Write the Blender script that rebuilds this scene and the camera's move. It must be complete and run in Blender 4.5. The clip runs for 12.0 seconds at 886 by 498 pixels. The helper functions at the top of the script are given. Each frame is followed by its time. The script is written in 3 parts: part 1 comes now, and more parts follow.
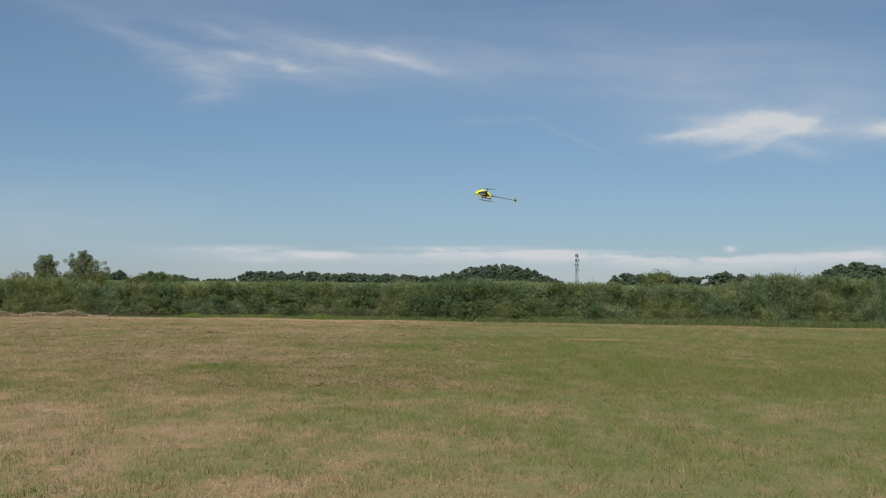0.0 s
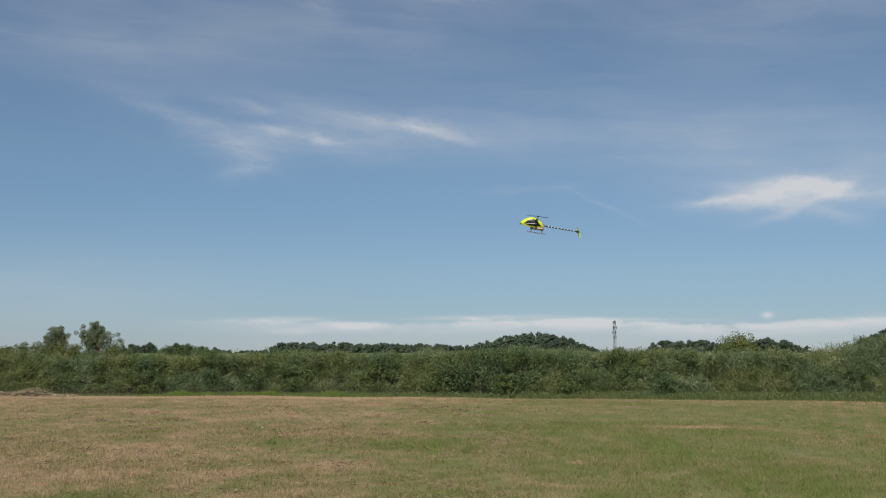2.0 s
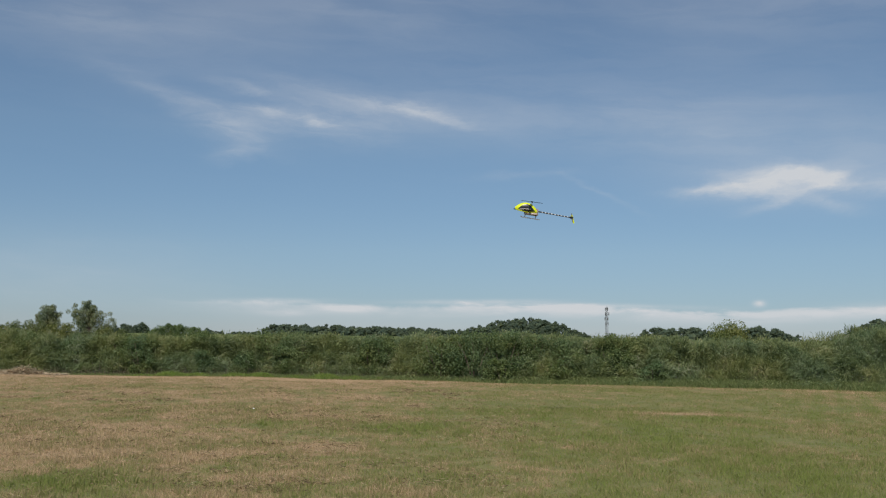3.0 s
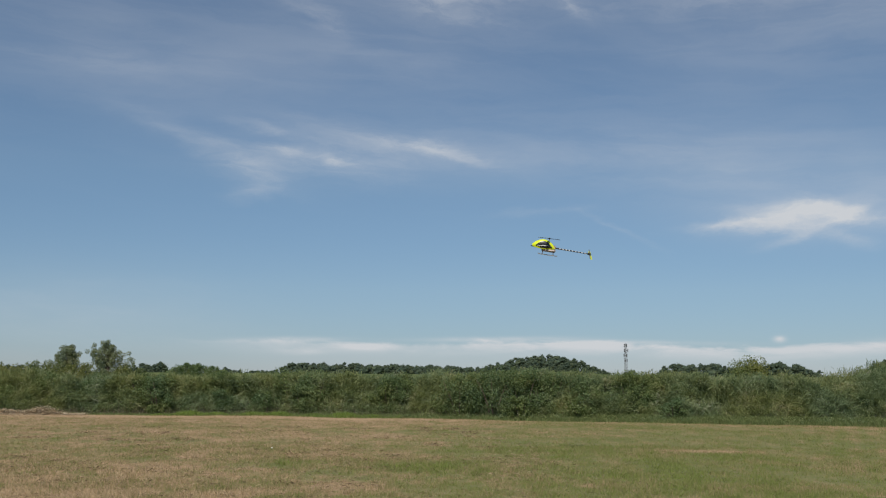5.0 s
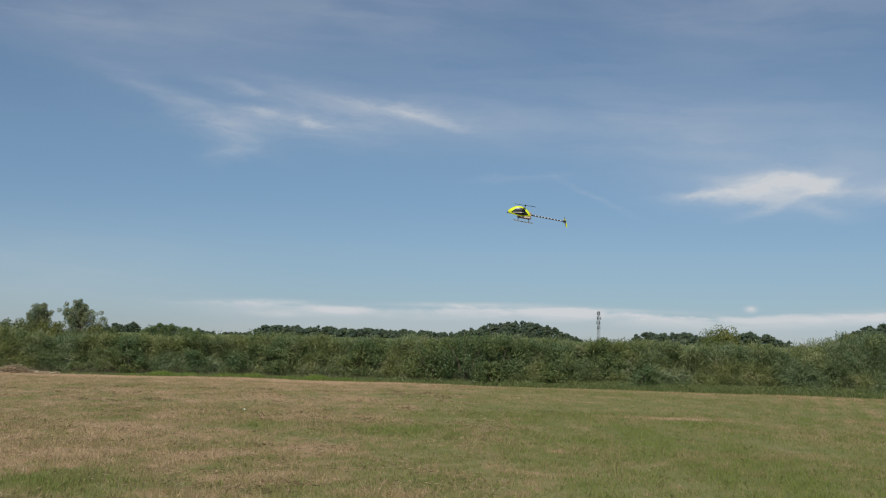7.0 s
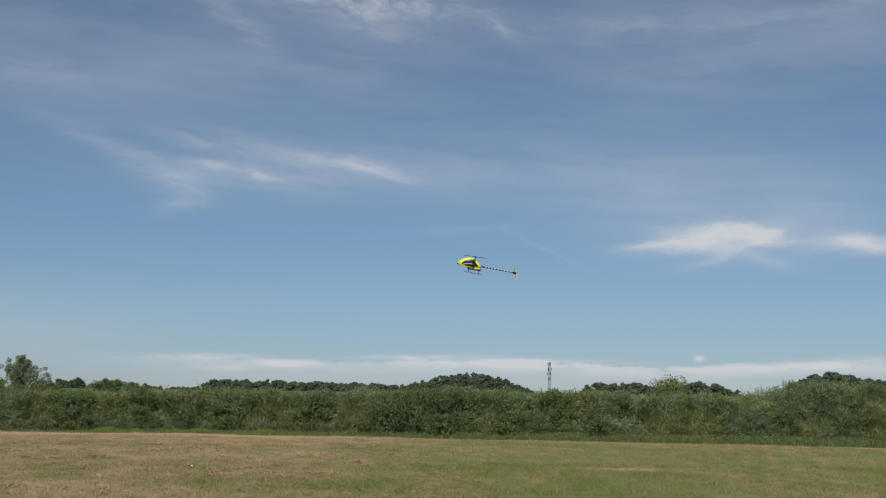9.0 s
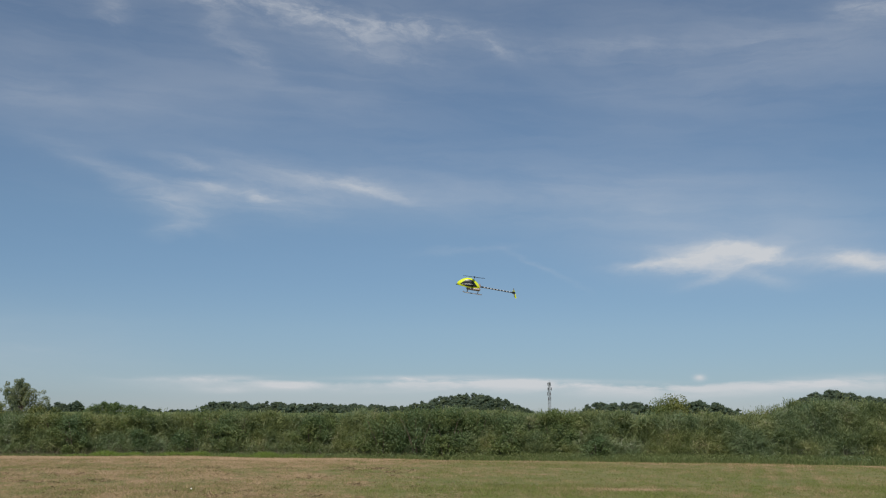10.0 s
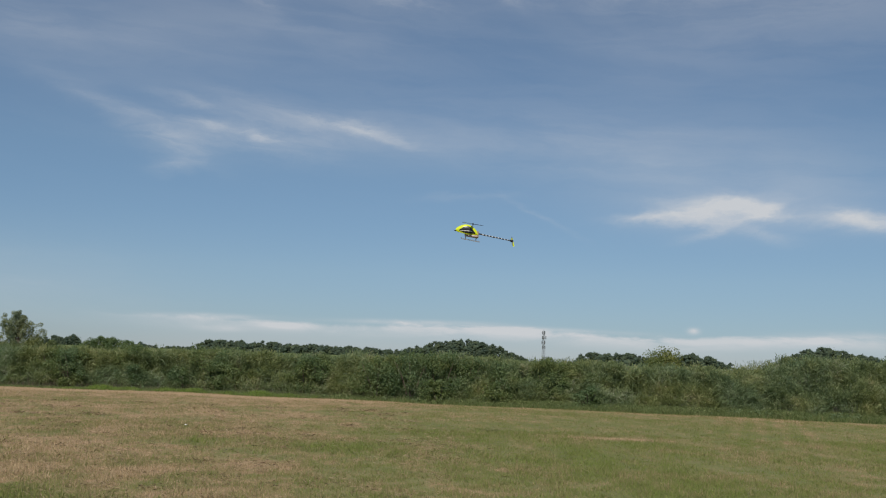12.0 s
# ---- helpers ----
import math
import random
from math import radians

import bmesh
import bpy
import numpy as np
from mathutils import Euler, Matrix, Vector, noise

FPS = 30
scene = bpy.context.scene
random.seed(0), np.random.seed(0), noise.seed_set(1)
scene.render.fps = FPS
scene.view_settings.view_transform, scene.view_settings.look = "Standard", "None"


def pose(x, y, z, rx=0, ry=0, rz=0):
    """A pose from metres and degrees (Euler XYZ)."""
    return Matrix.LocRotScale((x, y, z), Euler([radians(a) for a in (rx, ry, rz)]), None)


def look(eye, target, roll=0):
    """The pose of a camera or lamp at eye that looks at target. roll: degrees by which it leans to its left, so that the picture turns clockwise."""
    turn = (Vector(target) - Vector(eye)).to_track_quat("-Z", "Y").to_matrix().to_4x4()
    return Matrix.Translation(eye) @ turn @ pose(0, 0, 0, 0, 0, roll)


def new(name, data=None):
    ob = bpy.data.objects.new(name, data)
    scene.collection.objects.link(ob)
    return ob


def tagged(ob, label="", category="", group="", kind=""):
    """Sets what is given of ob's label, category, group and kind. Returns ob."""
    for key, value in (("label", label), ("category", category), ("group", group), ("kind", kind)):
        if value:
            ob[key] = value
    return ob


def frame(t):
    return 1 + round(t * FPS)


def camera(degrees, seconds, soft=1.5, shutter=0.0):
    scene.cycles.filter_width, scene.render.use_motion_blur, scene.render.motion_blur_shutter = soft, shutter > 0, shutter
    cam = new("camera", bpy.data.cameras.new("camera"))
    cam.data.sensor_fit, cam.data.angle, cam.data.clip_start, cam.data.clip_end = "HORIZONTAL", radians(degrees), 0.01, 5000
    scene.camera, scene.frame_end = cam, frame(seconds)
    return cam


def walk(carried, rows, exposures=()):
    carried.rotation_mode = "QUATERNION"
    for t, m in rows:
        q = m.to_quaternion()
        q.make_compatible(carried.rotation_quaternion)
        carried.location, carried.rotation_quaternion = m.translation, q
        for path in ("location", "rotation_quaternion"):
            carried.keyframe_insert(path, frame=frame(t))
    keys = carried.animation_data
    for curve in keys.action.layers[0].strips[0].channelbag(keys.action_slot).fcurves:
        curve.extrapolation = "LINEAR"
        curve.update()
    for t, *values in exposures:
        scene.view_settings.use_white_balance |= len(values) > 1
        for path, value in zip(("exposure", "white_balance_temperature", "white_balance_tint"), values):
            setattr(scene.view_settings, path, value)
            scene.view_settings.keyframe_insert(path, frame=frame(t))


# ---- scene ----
# ======================================================================
# Camera: a tripod head that pans and tilts after a model helicopter.
# ======================================================================
EYE_H = 1.6
cam = camera(44.54, 12.0, soft=1.15)


def aim(yaw, pitch, roll, back=0.0):
    """Pan, tilt and lean in degrees; back: metres drawn back along the way the camera looks."""
    a = radians(yaw)
    at = pose(back * math.sin(a), -back * math.cos(a), EYE_H, 0, 0, yaw)
    return at @ pose(0, 0, 0, 90 + pitch) @ pose(0, 0, 0, 0, 0, roll)


PATH = [
    (0.0, aim(-3.40, 2.18, 0.55, 9.85)), (0.1, aim(-3.50, 2.42, 0.72, 6.2)), (0.2, aim(-3.40, 2.82, 0.75, 2.9)),
    (0.3, aim(-3.10, 3.25, 0.77, 0.25)), (0.5, aim(-2.62, 3.64, 0.77)), (1.0, aim(-3.46, 3.94, 0.31)),
    (1.2, aim(-1.69, 4.37, 0.19)), (1.5, aim(0.00, 5.58, 0.00)), (2.0, aim(-1.61, 5.85, -0.04)),
    (2.3, aim(-1.36, 4.50, 0.39)), (2.5, aim(-1.60, 3.92, 0.57)), (2.8, aim(-1.86, 4.12, 0.71)),
    (3.0, aim(-1.96, 5.01, 0.75)), (3.2, aim(-1.18, 5.60, 1.00)), (4.8, aim(-1.30, 6.95, 0.03)),
    (5.0, aim(-1.01, 6.98, 0.43)), (5.2, aim(-0.77, 7.73, 0.82)), (5.5, aim(0.53, 8.83, 1.02)),
    (5.8, aim(0.90, 9.79, 0.90)), (6.0, aim(0.06, 9.99, 0.66)), (6.2, aim(-0.69, 8.31, 0.39)),
    (6.5, aim(-1.82, 6.17, 0.59)), (6.7, aim(-2.11, 5.09, 0.97)), (7.0, aim(-2.34, 5.15, 1.34)),
    (7.2, aim(-2.49, 5.39, 1.46)), (7.5, aim(-2.88, 5.77, 1.61)), (7.7, aim(-3.51, 6.49, 1.48)),
    (9.3, aim(-5.22, 8.42, 0.70)), (9.5, aim(-5.42, 8.85, 0.70)), (10.0, aim(-4.99, 9.02, 0.31)),
    (10.5, aim(-4.98, 7.28, 0.37)), (11.0, aim(-5.04, 5.73, 1.02)), (11.5, aim(-5.15, 6.25, 1.64)),
    (12.0, aim(-5.12, 6.16, 2.13)),
]
walk(cam, PATH, [(0.0, 0.14), (0.3, 0.27), (1.0, 0.26), (1.6, 0.19), (2.2, 0.13), (8.0, 0.12), (10.0, 0.09), (12.0, 0.08)])

# ======================================================================
# World: blue summer sky with cirrus, one sun
# ======================================================================
SUN_EL, SUN_AZ = 47.0, 196.0       # degrees; azimuth clockwise from +y
SUN_STRENGTH, SKY_STRENGTH = 4.2, 0.061


class Nodes:
    """Short notation for a node tree."""

    def __init__(self, tree):
        self.t = tree
        tree.nodes.clear()

    def add(self, kind):
        return self.t.nodes.new(kind)

    def put(self, sock, v):
        if isinstance(v, bpy.types.NodeSocket):
            self.t.links.new(v, sock)
        elif v is not None:
            sock.default_value = v

    def m(self, op, a, b=None, c=None, clamp=False):
        n = self.add("ShaderNodeMath")
        n.operation, n.use_clamp = op, clamp
        for s, v in zip(n.inputs, (a, b, c)):
            self.put(s, v)
        return n.outputs[0]

    def noise(self, vec, scale, detail=3.0, rough=0.55, distort=0.0):
        n = self.add("ShaderNodeTexNoise")
        self.put(n.inputs["Vector"], vec)
        for k, v in (("Scale", scale), ("Detail", detail), ("Roughness", rough), ("Distortion", distort)):
            n.inputs[k].default_value = v
        return n.outputs["Fac"]

    def xyz(self, x, y, z=0.0):
        n = self.add("ShaderNodeCombineXYZ")
        for s, v in zip(n.inputs, (x, y, z)):
            self.put(s, v)
        return n.outputs[0]

    def split(self, vec):
        n = self.add("ShaderNodeSeparateXYZ")
        self.put(n.inputs[0], vec)
        return n.outputs[0], n.outputs[1], n.outputs[2]

    def ramp(self, fac, stops):
        n = self.add("ShaderNodeValToRGB")
        self.put(n.inputs[0], fac)
        el = n.color_ramp.elements
        while len(el) < len(stops):
            el.new(0.5)
        for e, (p, c) in zip(el, stops):
            e.position, e.color = p, (*c, 1)
        return n.outputs[0]

    def mix(self, fac, a, b, blend="MIX"):
        n = self.add("ShaderNodeMix")
        n.data_type, n.blend_type = "RGBA", blend
        self.put(n.inputs[0], fac)
        for s, v in ((n.inputs[6], a), (n.inputs[7], b)):
            self.put(s, (*v, 1) if isinstance(v, tuple) else v)
        return n.outputs[2]

    def step(self, v, lo, hi):
        n = self.add("ShaderNodeMapRange")
        n.interpolation_type = "SMOOTHSTEP"
        self.put(n.inputs[0], v)
        n.inputs[1].default_value, n.inputs[2].default_value = lo, hi
        return n.outputs[0]

    def total(self, items):
        s = items[0]
        for i in items[1:]:
            s = self.m("ADD", s, i)
        return s

    def blob(self, x, y, x0, y0, rx, ry, tilt=0.0):
        """1 in the middle of an ellipse, falling softly to 0."""
        c, s = math.cos(radians(tilt)), math.sin(radians(tilt))
        dx, dy = self.m("SUBTRACT", x, x0), self.m("SUBTRACT", y, y0)
        u = self.m("ADD", self.m("MULTIPLY", dx, c / rx), self.m("MULTIPLY", dy, s / rx))
        v = self.m("ADD", self.m("MULTIPLY", dx, -s / ry), self.m("MULTIPLY", dy, c / ry))
        r2 = self.m("ADD", self.m("MULTIPLY", u, u), self.m("MULTIPLY", v, v))
        return self.m("EXPONENT", self.m("MULTIPLY", r2, -1.0))


world = bpy.data.worlds.new("summer_sky")
scene.world = world
world.use_nodes = True
w = Nodes(world.node_tree)
sky = w.add("ShaderNodeTexSky")
sky.sky_type, sky.sun_disc = "NISHITA", False
sky.sun_elevation, sky.sun_rotation = radians(SUN_EL), radians(SUN_AZ)
sky.air_density, sky.dust_density, sky.ozone_density, sky.altitude = 1.0, 0.0, 2.5, 20
dx, dy, dz = w.split(w.add("ShaderNodeTexCoord").outputs["Generated"])
az = w.m("MULTIPLY", w.m("ARCTAN2", dx, dy), 57.29578)
el = w.m("MULTIPLY", w.m("ARCSINE", dz), 57.29578)
# cirrus: soft patches torn by a warp of the sky's coordinates and combed by fine fibres
warp_a = w.noise(w.xyz(w.m("MULTIPLY", az, 0.30), w.m("MULTIPLY", el, 0.75), 1.7), 1.0, 6.0, 0.60)
warp_b = w.noise(w.xyz(w.m("MULTIPLY", az, 0.34), w.m("MULTIPLY", el, 0.85), 8.9), 1.0, 6.0, 0.60)
az_w = w.m("ADD", az, w.m("MULTIPLY", w.m("SUBTRACT", warp_a, 0.5), 2.6))
el_w = w.m("ADD", el, w.m("MULTIPLY", w.m("SUBTRACT", warp_b, 0.5), 1.1))


def fibres(tilt, along, across, seed):
    """Streaky noise that runs uphill to the right by tilt degrees."""
    c, s = math.cos(radians(tilt)), math.sin(radians(tilt))
    u = w.m("ADD", w.m("MULTIPLY", az_w, c * along), w.m("MULTIPLY", el_w, s * along))
    v = w.m("ADD", w.m("MULTIPLY", az_w, -s * across), w.m("MULTIPLY", el_w, c * across))
    return w.noise(w.xyz(u, v, seed), 1.0, 7.0, 0.62, 0.5)


def patches(rows, x, y):
    return w.total([w.m("MULTIPLY", w.blob(x, y, *c[:5]), c[5]) for c in rows])


broad = w.noise(w.xyz(w.m("MULTIPLY", az, 0.06), w.m("ADD", w.m("MULTIPLY", el, 0.16), w.m("MULTIPLY", az, 0.012)), 7.3), 1.0, 4.0, 0.55, 0.4)
down_hill = w.step(fibres(-4, 0.20, 0.95, 2.0), 0.34, 0.70)
up_hill = w.step(fibres(9, 0.28, 1.00, 6.0), 0.32, 0.68)
veil = w.step(broad, 0.36, 0.74)
curd = w.noise(w.xyz(w.m("MULTIPLY", az_w, 0.42), w.m("ADD", w.m("MULTIPLY", el_w, 1.15), w.m("MULTIPLY", az_w, 0.16)), 5.1), 1.0, 7.0, 0.66, 0.3)
# azimuth, elevation, half width, half height, tilt, weight
CIRRUS = [(0.3, 12.35, 2.2, 0.32, -5, 0.28), (2.7, 11.75, 1.6, 0.30, -16, 0.24), (-4.4, 11.55, 1.2, 0.22, -10, 0.26), (-7.2, 11.9, 1.6, 0.24, -6, 0.22),
          (-8.4, 13.05, 1.9, 0.24, -10, 0.15), (-12.4, 12.5, 3.2, 0.50, -20, 0.17), (-9.3, 10.9, 2.1, 0.70, -18, 0.22), (-9.0, 9.75, 1.2, 0.34, 10, 0.24),
          (-5.0, 11.5, 5.0, 1.00, -4, 0.24), (-2.6, 12.7, 5.0, 0.7, -8, 0.18), (-14.5, 15.9, 6.0, 0.7, 2, 0.08),
          (6.3, 8.98, 2.6, 0.16, 4, 0.08), (10.3, 8.0, 1.9, 0.16, -28, 0.09)]
FEATHER = [(19.6, 8.68, 2.0, 0.50, -2, 0.72), (16.6, 8.14, 2.1, 0.24, 5, 0.44), (21.4, 8.45, 1.3, 0.36, -9, 0.34), (18.9, 7.40, 1.2, 0.26, 22, 0.30),
           (21.6, 7.25, 1.3, 0.30, -16, 0.24), (18.6, 8.05, 2.6, 0.40, 2, 0.34), (26.6, 7.95, 2.0, 0.50, -4, 0.80), (23.6, 8.20, 1.8, 0.34, -5, 0.14), (20.4, 8.3, 5.2, 1.0, 0, 0.20)]
CURDLED = [(-9.0, 22.0, 2.4, 0.7, -20, 0.36), (-5.0, 21.6, 2.6, 0.9, -10, 0.36), (-1.0, 20.7, 3.4, 0.75, -12, 0.54), (3.6, 20.6, 2.8, 0.55, -4, 0.46),
           (7.4, 19.8, 1.2, 0.4, -30, 0.40), (-7.4, 20.1, 0.7, 0.8, 10, 0.13), (-5.7, 18.9, 1.5, 0.6, -35, 0.18), (-12.9, 20.6, 1.2, 0.8, -40, 0.22),
           (2.0, 18.9, 3.0, 0.5, -8, 0.18), (15.0, 19.4, 8.0, 0.6, 0, 0.14), (27.5, 20.2, 1.5, 0.6, 0, 0.40)]
VEILS = [(23.0, 9.2, 7.0, 1.8, 0, 0.16), (-18.0, 3.0, 9.0, 2.4, 0, 0.20), (13.0, 11.6, 11.0, 1.9, -3, 0.34), (-16.0, 16.3, 8.0, 2.0, -6, 0.12), (22.0, 18.5, 9.0, 2.0, 0, 0.20), (-2.0, 17.5, 6.0, 2.2, -10, 0.12)]
thin = w.m("MULTIPLY", patches(CIRRUS, az_w, el_w), w.m("ADD", 0.55, w.m("MULTIPLY", down_hill, 0.80)))
feather = w.m("MULTIPLY", patches(FEATHER, az_w, el_w), w.m("ADD", 0.62, w.m("MULTIPLY", up_hill, 0.58)))
flock = w.m("MULTIPLY", patches(CURDLED, az_w, el_w), w.m("ADD", 0.16, w.m("MULTIPLY", w.step(curd, 0.34, 0.72), 0.78)))
thin = w.m("ADD", w.m("ADD", thin, feather), flock)
soft = patches(VEILS, az, el)
high = w.m("MULTIPLY", w.step(el, 5.0, 22.0), 0.17)
soft = w.m("MULTIPLY", w.m("ADD", soft, high), w.m("ADD", 0.30, w.m("ADD", w.m("MULTIPLY", veil, 0.45), w.m("MULTIPLY", w.step(fibres(-3, 0.07, 0.55, 3.0), 0.34, 0.68), 0.36))))
# low bank of far cumulus along the horizon
lump = w.noise(w.xyz(w.m("MULTIPLY", az, 0.25), w.m("MULTIPLY", el, 1.2), 4.4), 1.0, 7.0, 0.62, 0.3)
top_line = w.m("ADD", w.m("MULTIPLY", lump, 1.1), 1.55)
# the bank sinks lower over one stretch
el_bank = w.m("ADD", el, w.m("MULTIPLY", w.blob(az, el, 17.0, 2.0, 5.0, 40.0), 0.30))
bank = w.m("SUBTRACT", 1.0, w.step(w.m("SUBTRACT", el_bank, top_line), -0.20, 0.08))
bank = w.m("MULTIPLY", bank, w.step(az, -15.0, -4.0))
crest = w.blob(az, el_bank, 9.0, 1.95, 22.0, 0.42)
bank = w.m("MULTIPLY", bank, w.m("ADD", 0.20, w.m("MULTIPLY", crest, w.m("ADD", 0.30, w.m("MULTIPLY", w.step(lump, 0.38, 0.62), 0.50)))))
STREAKS = [(-7.0, 2.10, 2.6, 0.14, 1, 0.60), (-2.9, 1.8, 1.2, 0.17, 0, 0.75), (3.8, 2.22, 3.4, 0.13, 1, 0.5), (11.0, 2.10, 4.0, 0.12, -1, 0.4),
           (18.3, 2.24, 0.27, 0.15, 0, 0.8), (25.5, 2.0, 3.4, 0.28, 2, 0.65), (-6.6, 1.5, 1.2, 0.15, 0, 0.4)]
streak = w.total([w.m("MULTIPLY", w.blob(az, el, *c[:5]), c[5]) for c in STREAKS])
streak = w.m("MULTIPLY", streak, w.m("ADD", 0.55, down_hill))
cover = w.m("ADD", w.m("ADD", thin, soft), w.m("ADD", bank, streak), clamp=True)
cover = w.m("MINIMUM", cover, 0.92)
# the moist low air is bluer and dimmer than the model's horizon
low = w.ramp(w.m("DIVIDE", el, 30.0, clamp=True), [(0.0, (0.49, 0.61, 0.92)), (0.07, (0.59, 0.72, 0.97)), (0.16, (0.73, 0.83, 0.99)), (0.36, (0.86, 0.96, 1.03)), (0.75, (0.93, 1.01, 1.05))])
tint = w.mix(1.0, sky.outputs[0], low, "MULTIPLY")
clear, cloud = w.add("ShaderNodeBackground"), w.add("ShaderNodeBackground")
w.put(clear.inputs[0], tint)
clear.inputs[1].default_value = SKY_STRENGTH
cloud.inputs[0].default_value, cloud.inputs[1].default_value = (0.93, 0.955, 0.99, 1), 0.61
both = w.add("ShaderNodeMixShader")
w.put(both.inputs[0], cover)
w.put(both.inputs[1], clear.outputs[0])
w.put(both.inputs[2], cloud.outputs[0])
w.put(w.add("ShaderNodeOutputWorld").inputs[0], both.outputs[0])

sun = new("sun", bpy.data.lights.new("sun", "SUN"))
sun.data.energy, sun.data.angle, sun.data.color = SUN_STRENGTH, radians(0.55), (1.0, 0.95, 0.87)
a, e = radians(SUN_AZ), radians(SUN_EL)
sun.matrix_world = look((60 * math.sin(a) * math.cos(e), 60 * math.cos(a) * math.cos(e), 60 * math.sin(e)), (0, 0, 0))

# ======================================================================
# Materials
# ======================================================================


def material(name, rough=0.6, metal=0.0, spec=0.5):
    mat = bpy.data.materials.new(name)
    mat.use_nodes = True
    k = Nodes(mat.node_tree)
    b = k.add("ShaderNodeBsdfPrincipled")
    b.inputs["Roughness"].default_value, b.inputs["Metallic"].default_value = rough, metal
    b.inputs["Specular IOR Level"].default_value = spec
    out = k.add("ShaderNodeOutputMaterial")
    k.put(out.inputs[0], b.outputs[0])
    return mat, k, b, out


def bump(k, b, height, strength, distance):
    n = k.add("ShaderNodeBump")
    n.inputs["Strength"].default_value, n.inputs["Distance"].default_value = strength, distance
    k.put(n.inputs["Height"], height)
    k.put(b.inputs["Normal"], n.outputs[0])


def plain(name, colour, rough=0.5, metal=0.0, worn=0.12, scale=14.0):
    """Paint, metal or plastic with slight mottling and dirt."""
    mat, k, b, _ = material(name, rough, metal)
    at = k.add("ShaderNodeTexCoord").outputs["Object"]
    n = k.noise(at, scale, 4.0, 0.6)
    dark = tuple(c * (1 - 2.2 * worn) for c in colour)
    light = tuple(min(1.0, c * (1 + worn)) for c in colour)
    k.put(b.inputs["Base Color"], k.ramp(n, [(0.3, dark), (0.6, colour), (0.8, light)]))
    k.put(b.inputs["Roughness"], k.m("ADD", k.m("MULTIPLY", n, 0.25), rough - 0.12))
    bump(k, b, k.noise(at, scale * 6, 2.0), 0.15, 0.002)
    return mat


# dryness of the field: 0 green, 1 straw. Rows: x, y, half widths in x and y, weight
DRY = [(-4.4, 20.2, 0.9, 1.9, 0.19), (-1.7, 23.9, 0.9, 1.5, 0.10), (-4.6, 15.0, 1.2, 1.1, 0.19), (-1.1, 17.3, 0.7, 1.2, 0.19),
       (-2.4, 16.2, 0.9, 1.0, 0.16), (-1.7, 12.7, 1.3, 0.8, 0.07), (-1.5, 32.8, 0.9, 1.9, 0.16), (6.9, 26.2, 1.1, 0.45, 0.56),
       (1.8, 14.6, 0.8, 0.7, 0.12), (-6.1, 17.9, 0.7, 1.2, 0.11), (4.5, 15.2, 0.5, 0.7, 0.09)]
GREEN = [(-9.0, 38.6, 9.0, 2.2, 0.12), (-2.8, 21.8, 0.8, 1.3, 0.22), (-3.8, 12.5, 0.9, 0.8, 0.36), (-0.1, 20.6, 1.0, 1.6, 0.22), (4.8, 20.3, 0.7, 1.6, 0.26),
         (5.2, 13.9, 1.2, 2.2, 0.14), (3.1, 11.3, 1.2, 0.9, 0.14), (2.6, 26.4, 1.6, 1.6, 0.10)]


def dryness(k, at):
    x, y, _ = k.split(at)
    flat = k.xyz(x, y, 0.0)
    large = k.noise(flat, 0.16, 3.0, 0.55)
    patch = k.noise(k.xyz(x, k.m("MULTIPLY", y, 0.50), 3.0), 1.1, 5.0, 0.68)
    small = k.noise(k.xyz(x, k.m("MULTIPLY", y, 0.6), 9.0), 3.6, 4.0, 0.65)
    fleck = k.noise(flat, 5.0, 3.0, 0.6)
    side = k.m("SUBTRACT", 1.0, k.step(k.m("ADD", x, k.m("MULTIPLY", y, -0.02)), -5.0, 4.5))
    base = k.m("ADD", k.m("MULTIPLY", side, 0.23), 0.26)
    # a pale strip of raked straw along the foot of the reeds
    edge = k.m("SUBTRACT", k.m("SUBTRACT", 47.4, k.m("MULTIPLY", k.m("MAXIMUM", x, -7.0), 0.315)), y)
    strip = k.m("MULTIPLY", k.m("MULTIPLY", k.step(edge, 3.6, 1.0), k.step(edge, -0.2, 0.4)), k.m("ADD", 0.10, k.m("MULTIPLY", side, 0.36)))
    far = k.m("MULTIPLY", k.step(y, 26.0, 44.0), 0.10)
    d = k.total([base, strip, far, k.m("MULTIPLY", k.m("SUBTRACT", large, 0.5), 0.40), k.m("MULTIPLY", k.m("SUBTRACT", small, 0.5), 0.75),
                 k.m("MULTIPLY", k.m("SUBTRACT", patch, 0.5), 1.15), k.m("MULTIPLY", k.m("SUBTRACT", fleck, 0.5), 0.35)])
    up = k.total([k.m("MULTIPLY", k.blob(x, y, *r[:4]), r[4]) for r in DRY])
    down = k.total([k.m("MULTIPLY", k.blob(x, y, *r[:4]), r[4]) for r in GREEN])
    # mower lanes running away from the camera on the greener side
    u = k.m("SUBTRACT", x, k.m("MULTIPLY", y, 0.39))
    lane = k.m("SINE", k.m("MULTIPLY", u, 8.4))
    lane = k.m("MULTIPLY", k.m("MULTIPLY", lane, 0.085), k.m("MULTIPLY", k.blob(u, y, 0.5, 32.0, 1.9, 14.0), k.step(y, 16.0, 24.0)))
    d = k.m("ADD", k.m("SUBTRACT", k.m("ADD", d, up), down), lane)
    return k.m("ADD", k.m("MULTIPLY", k.m("SUBTRACT", d, 0.40), 1.3), 0.43, clamp=True)


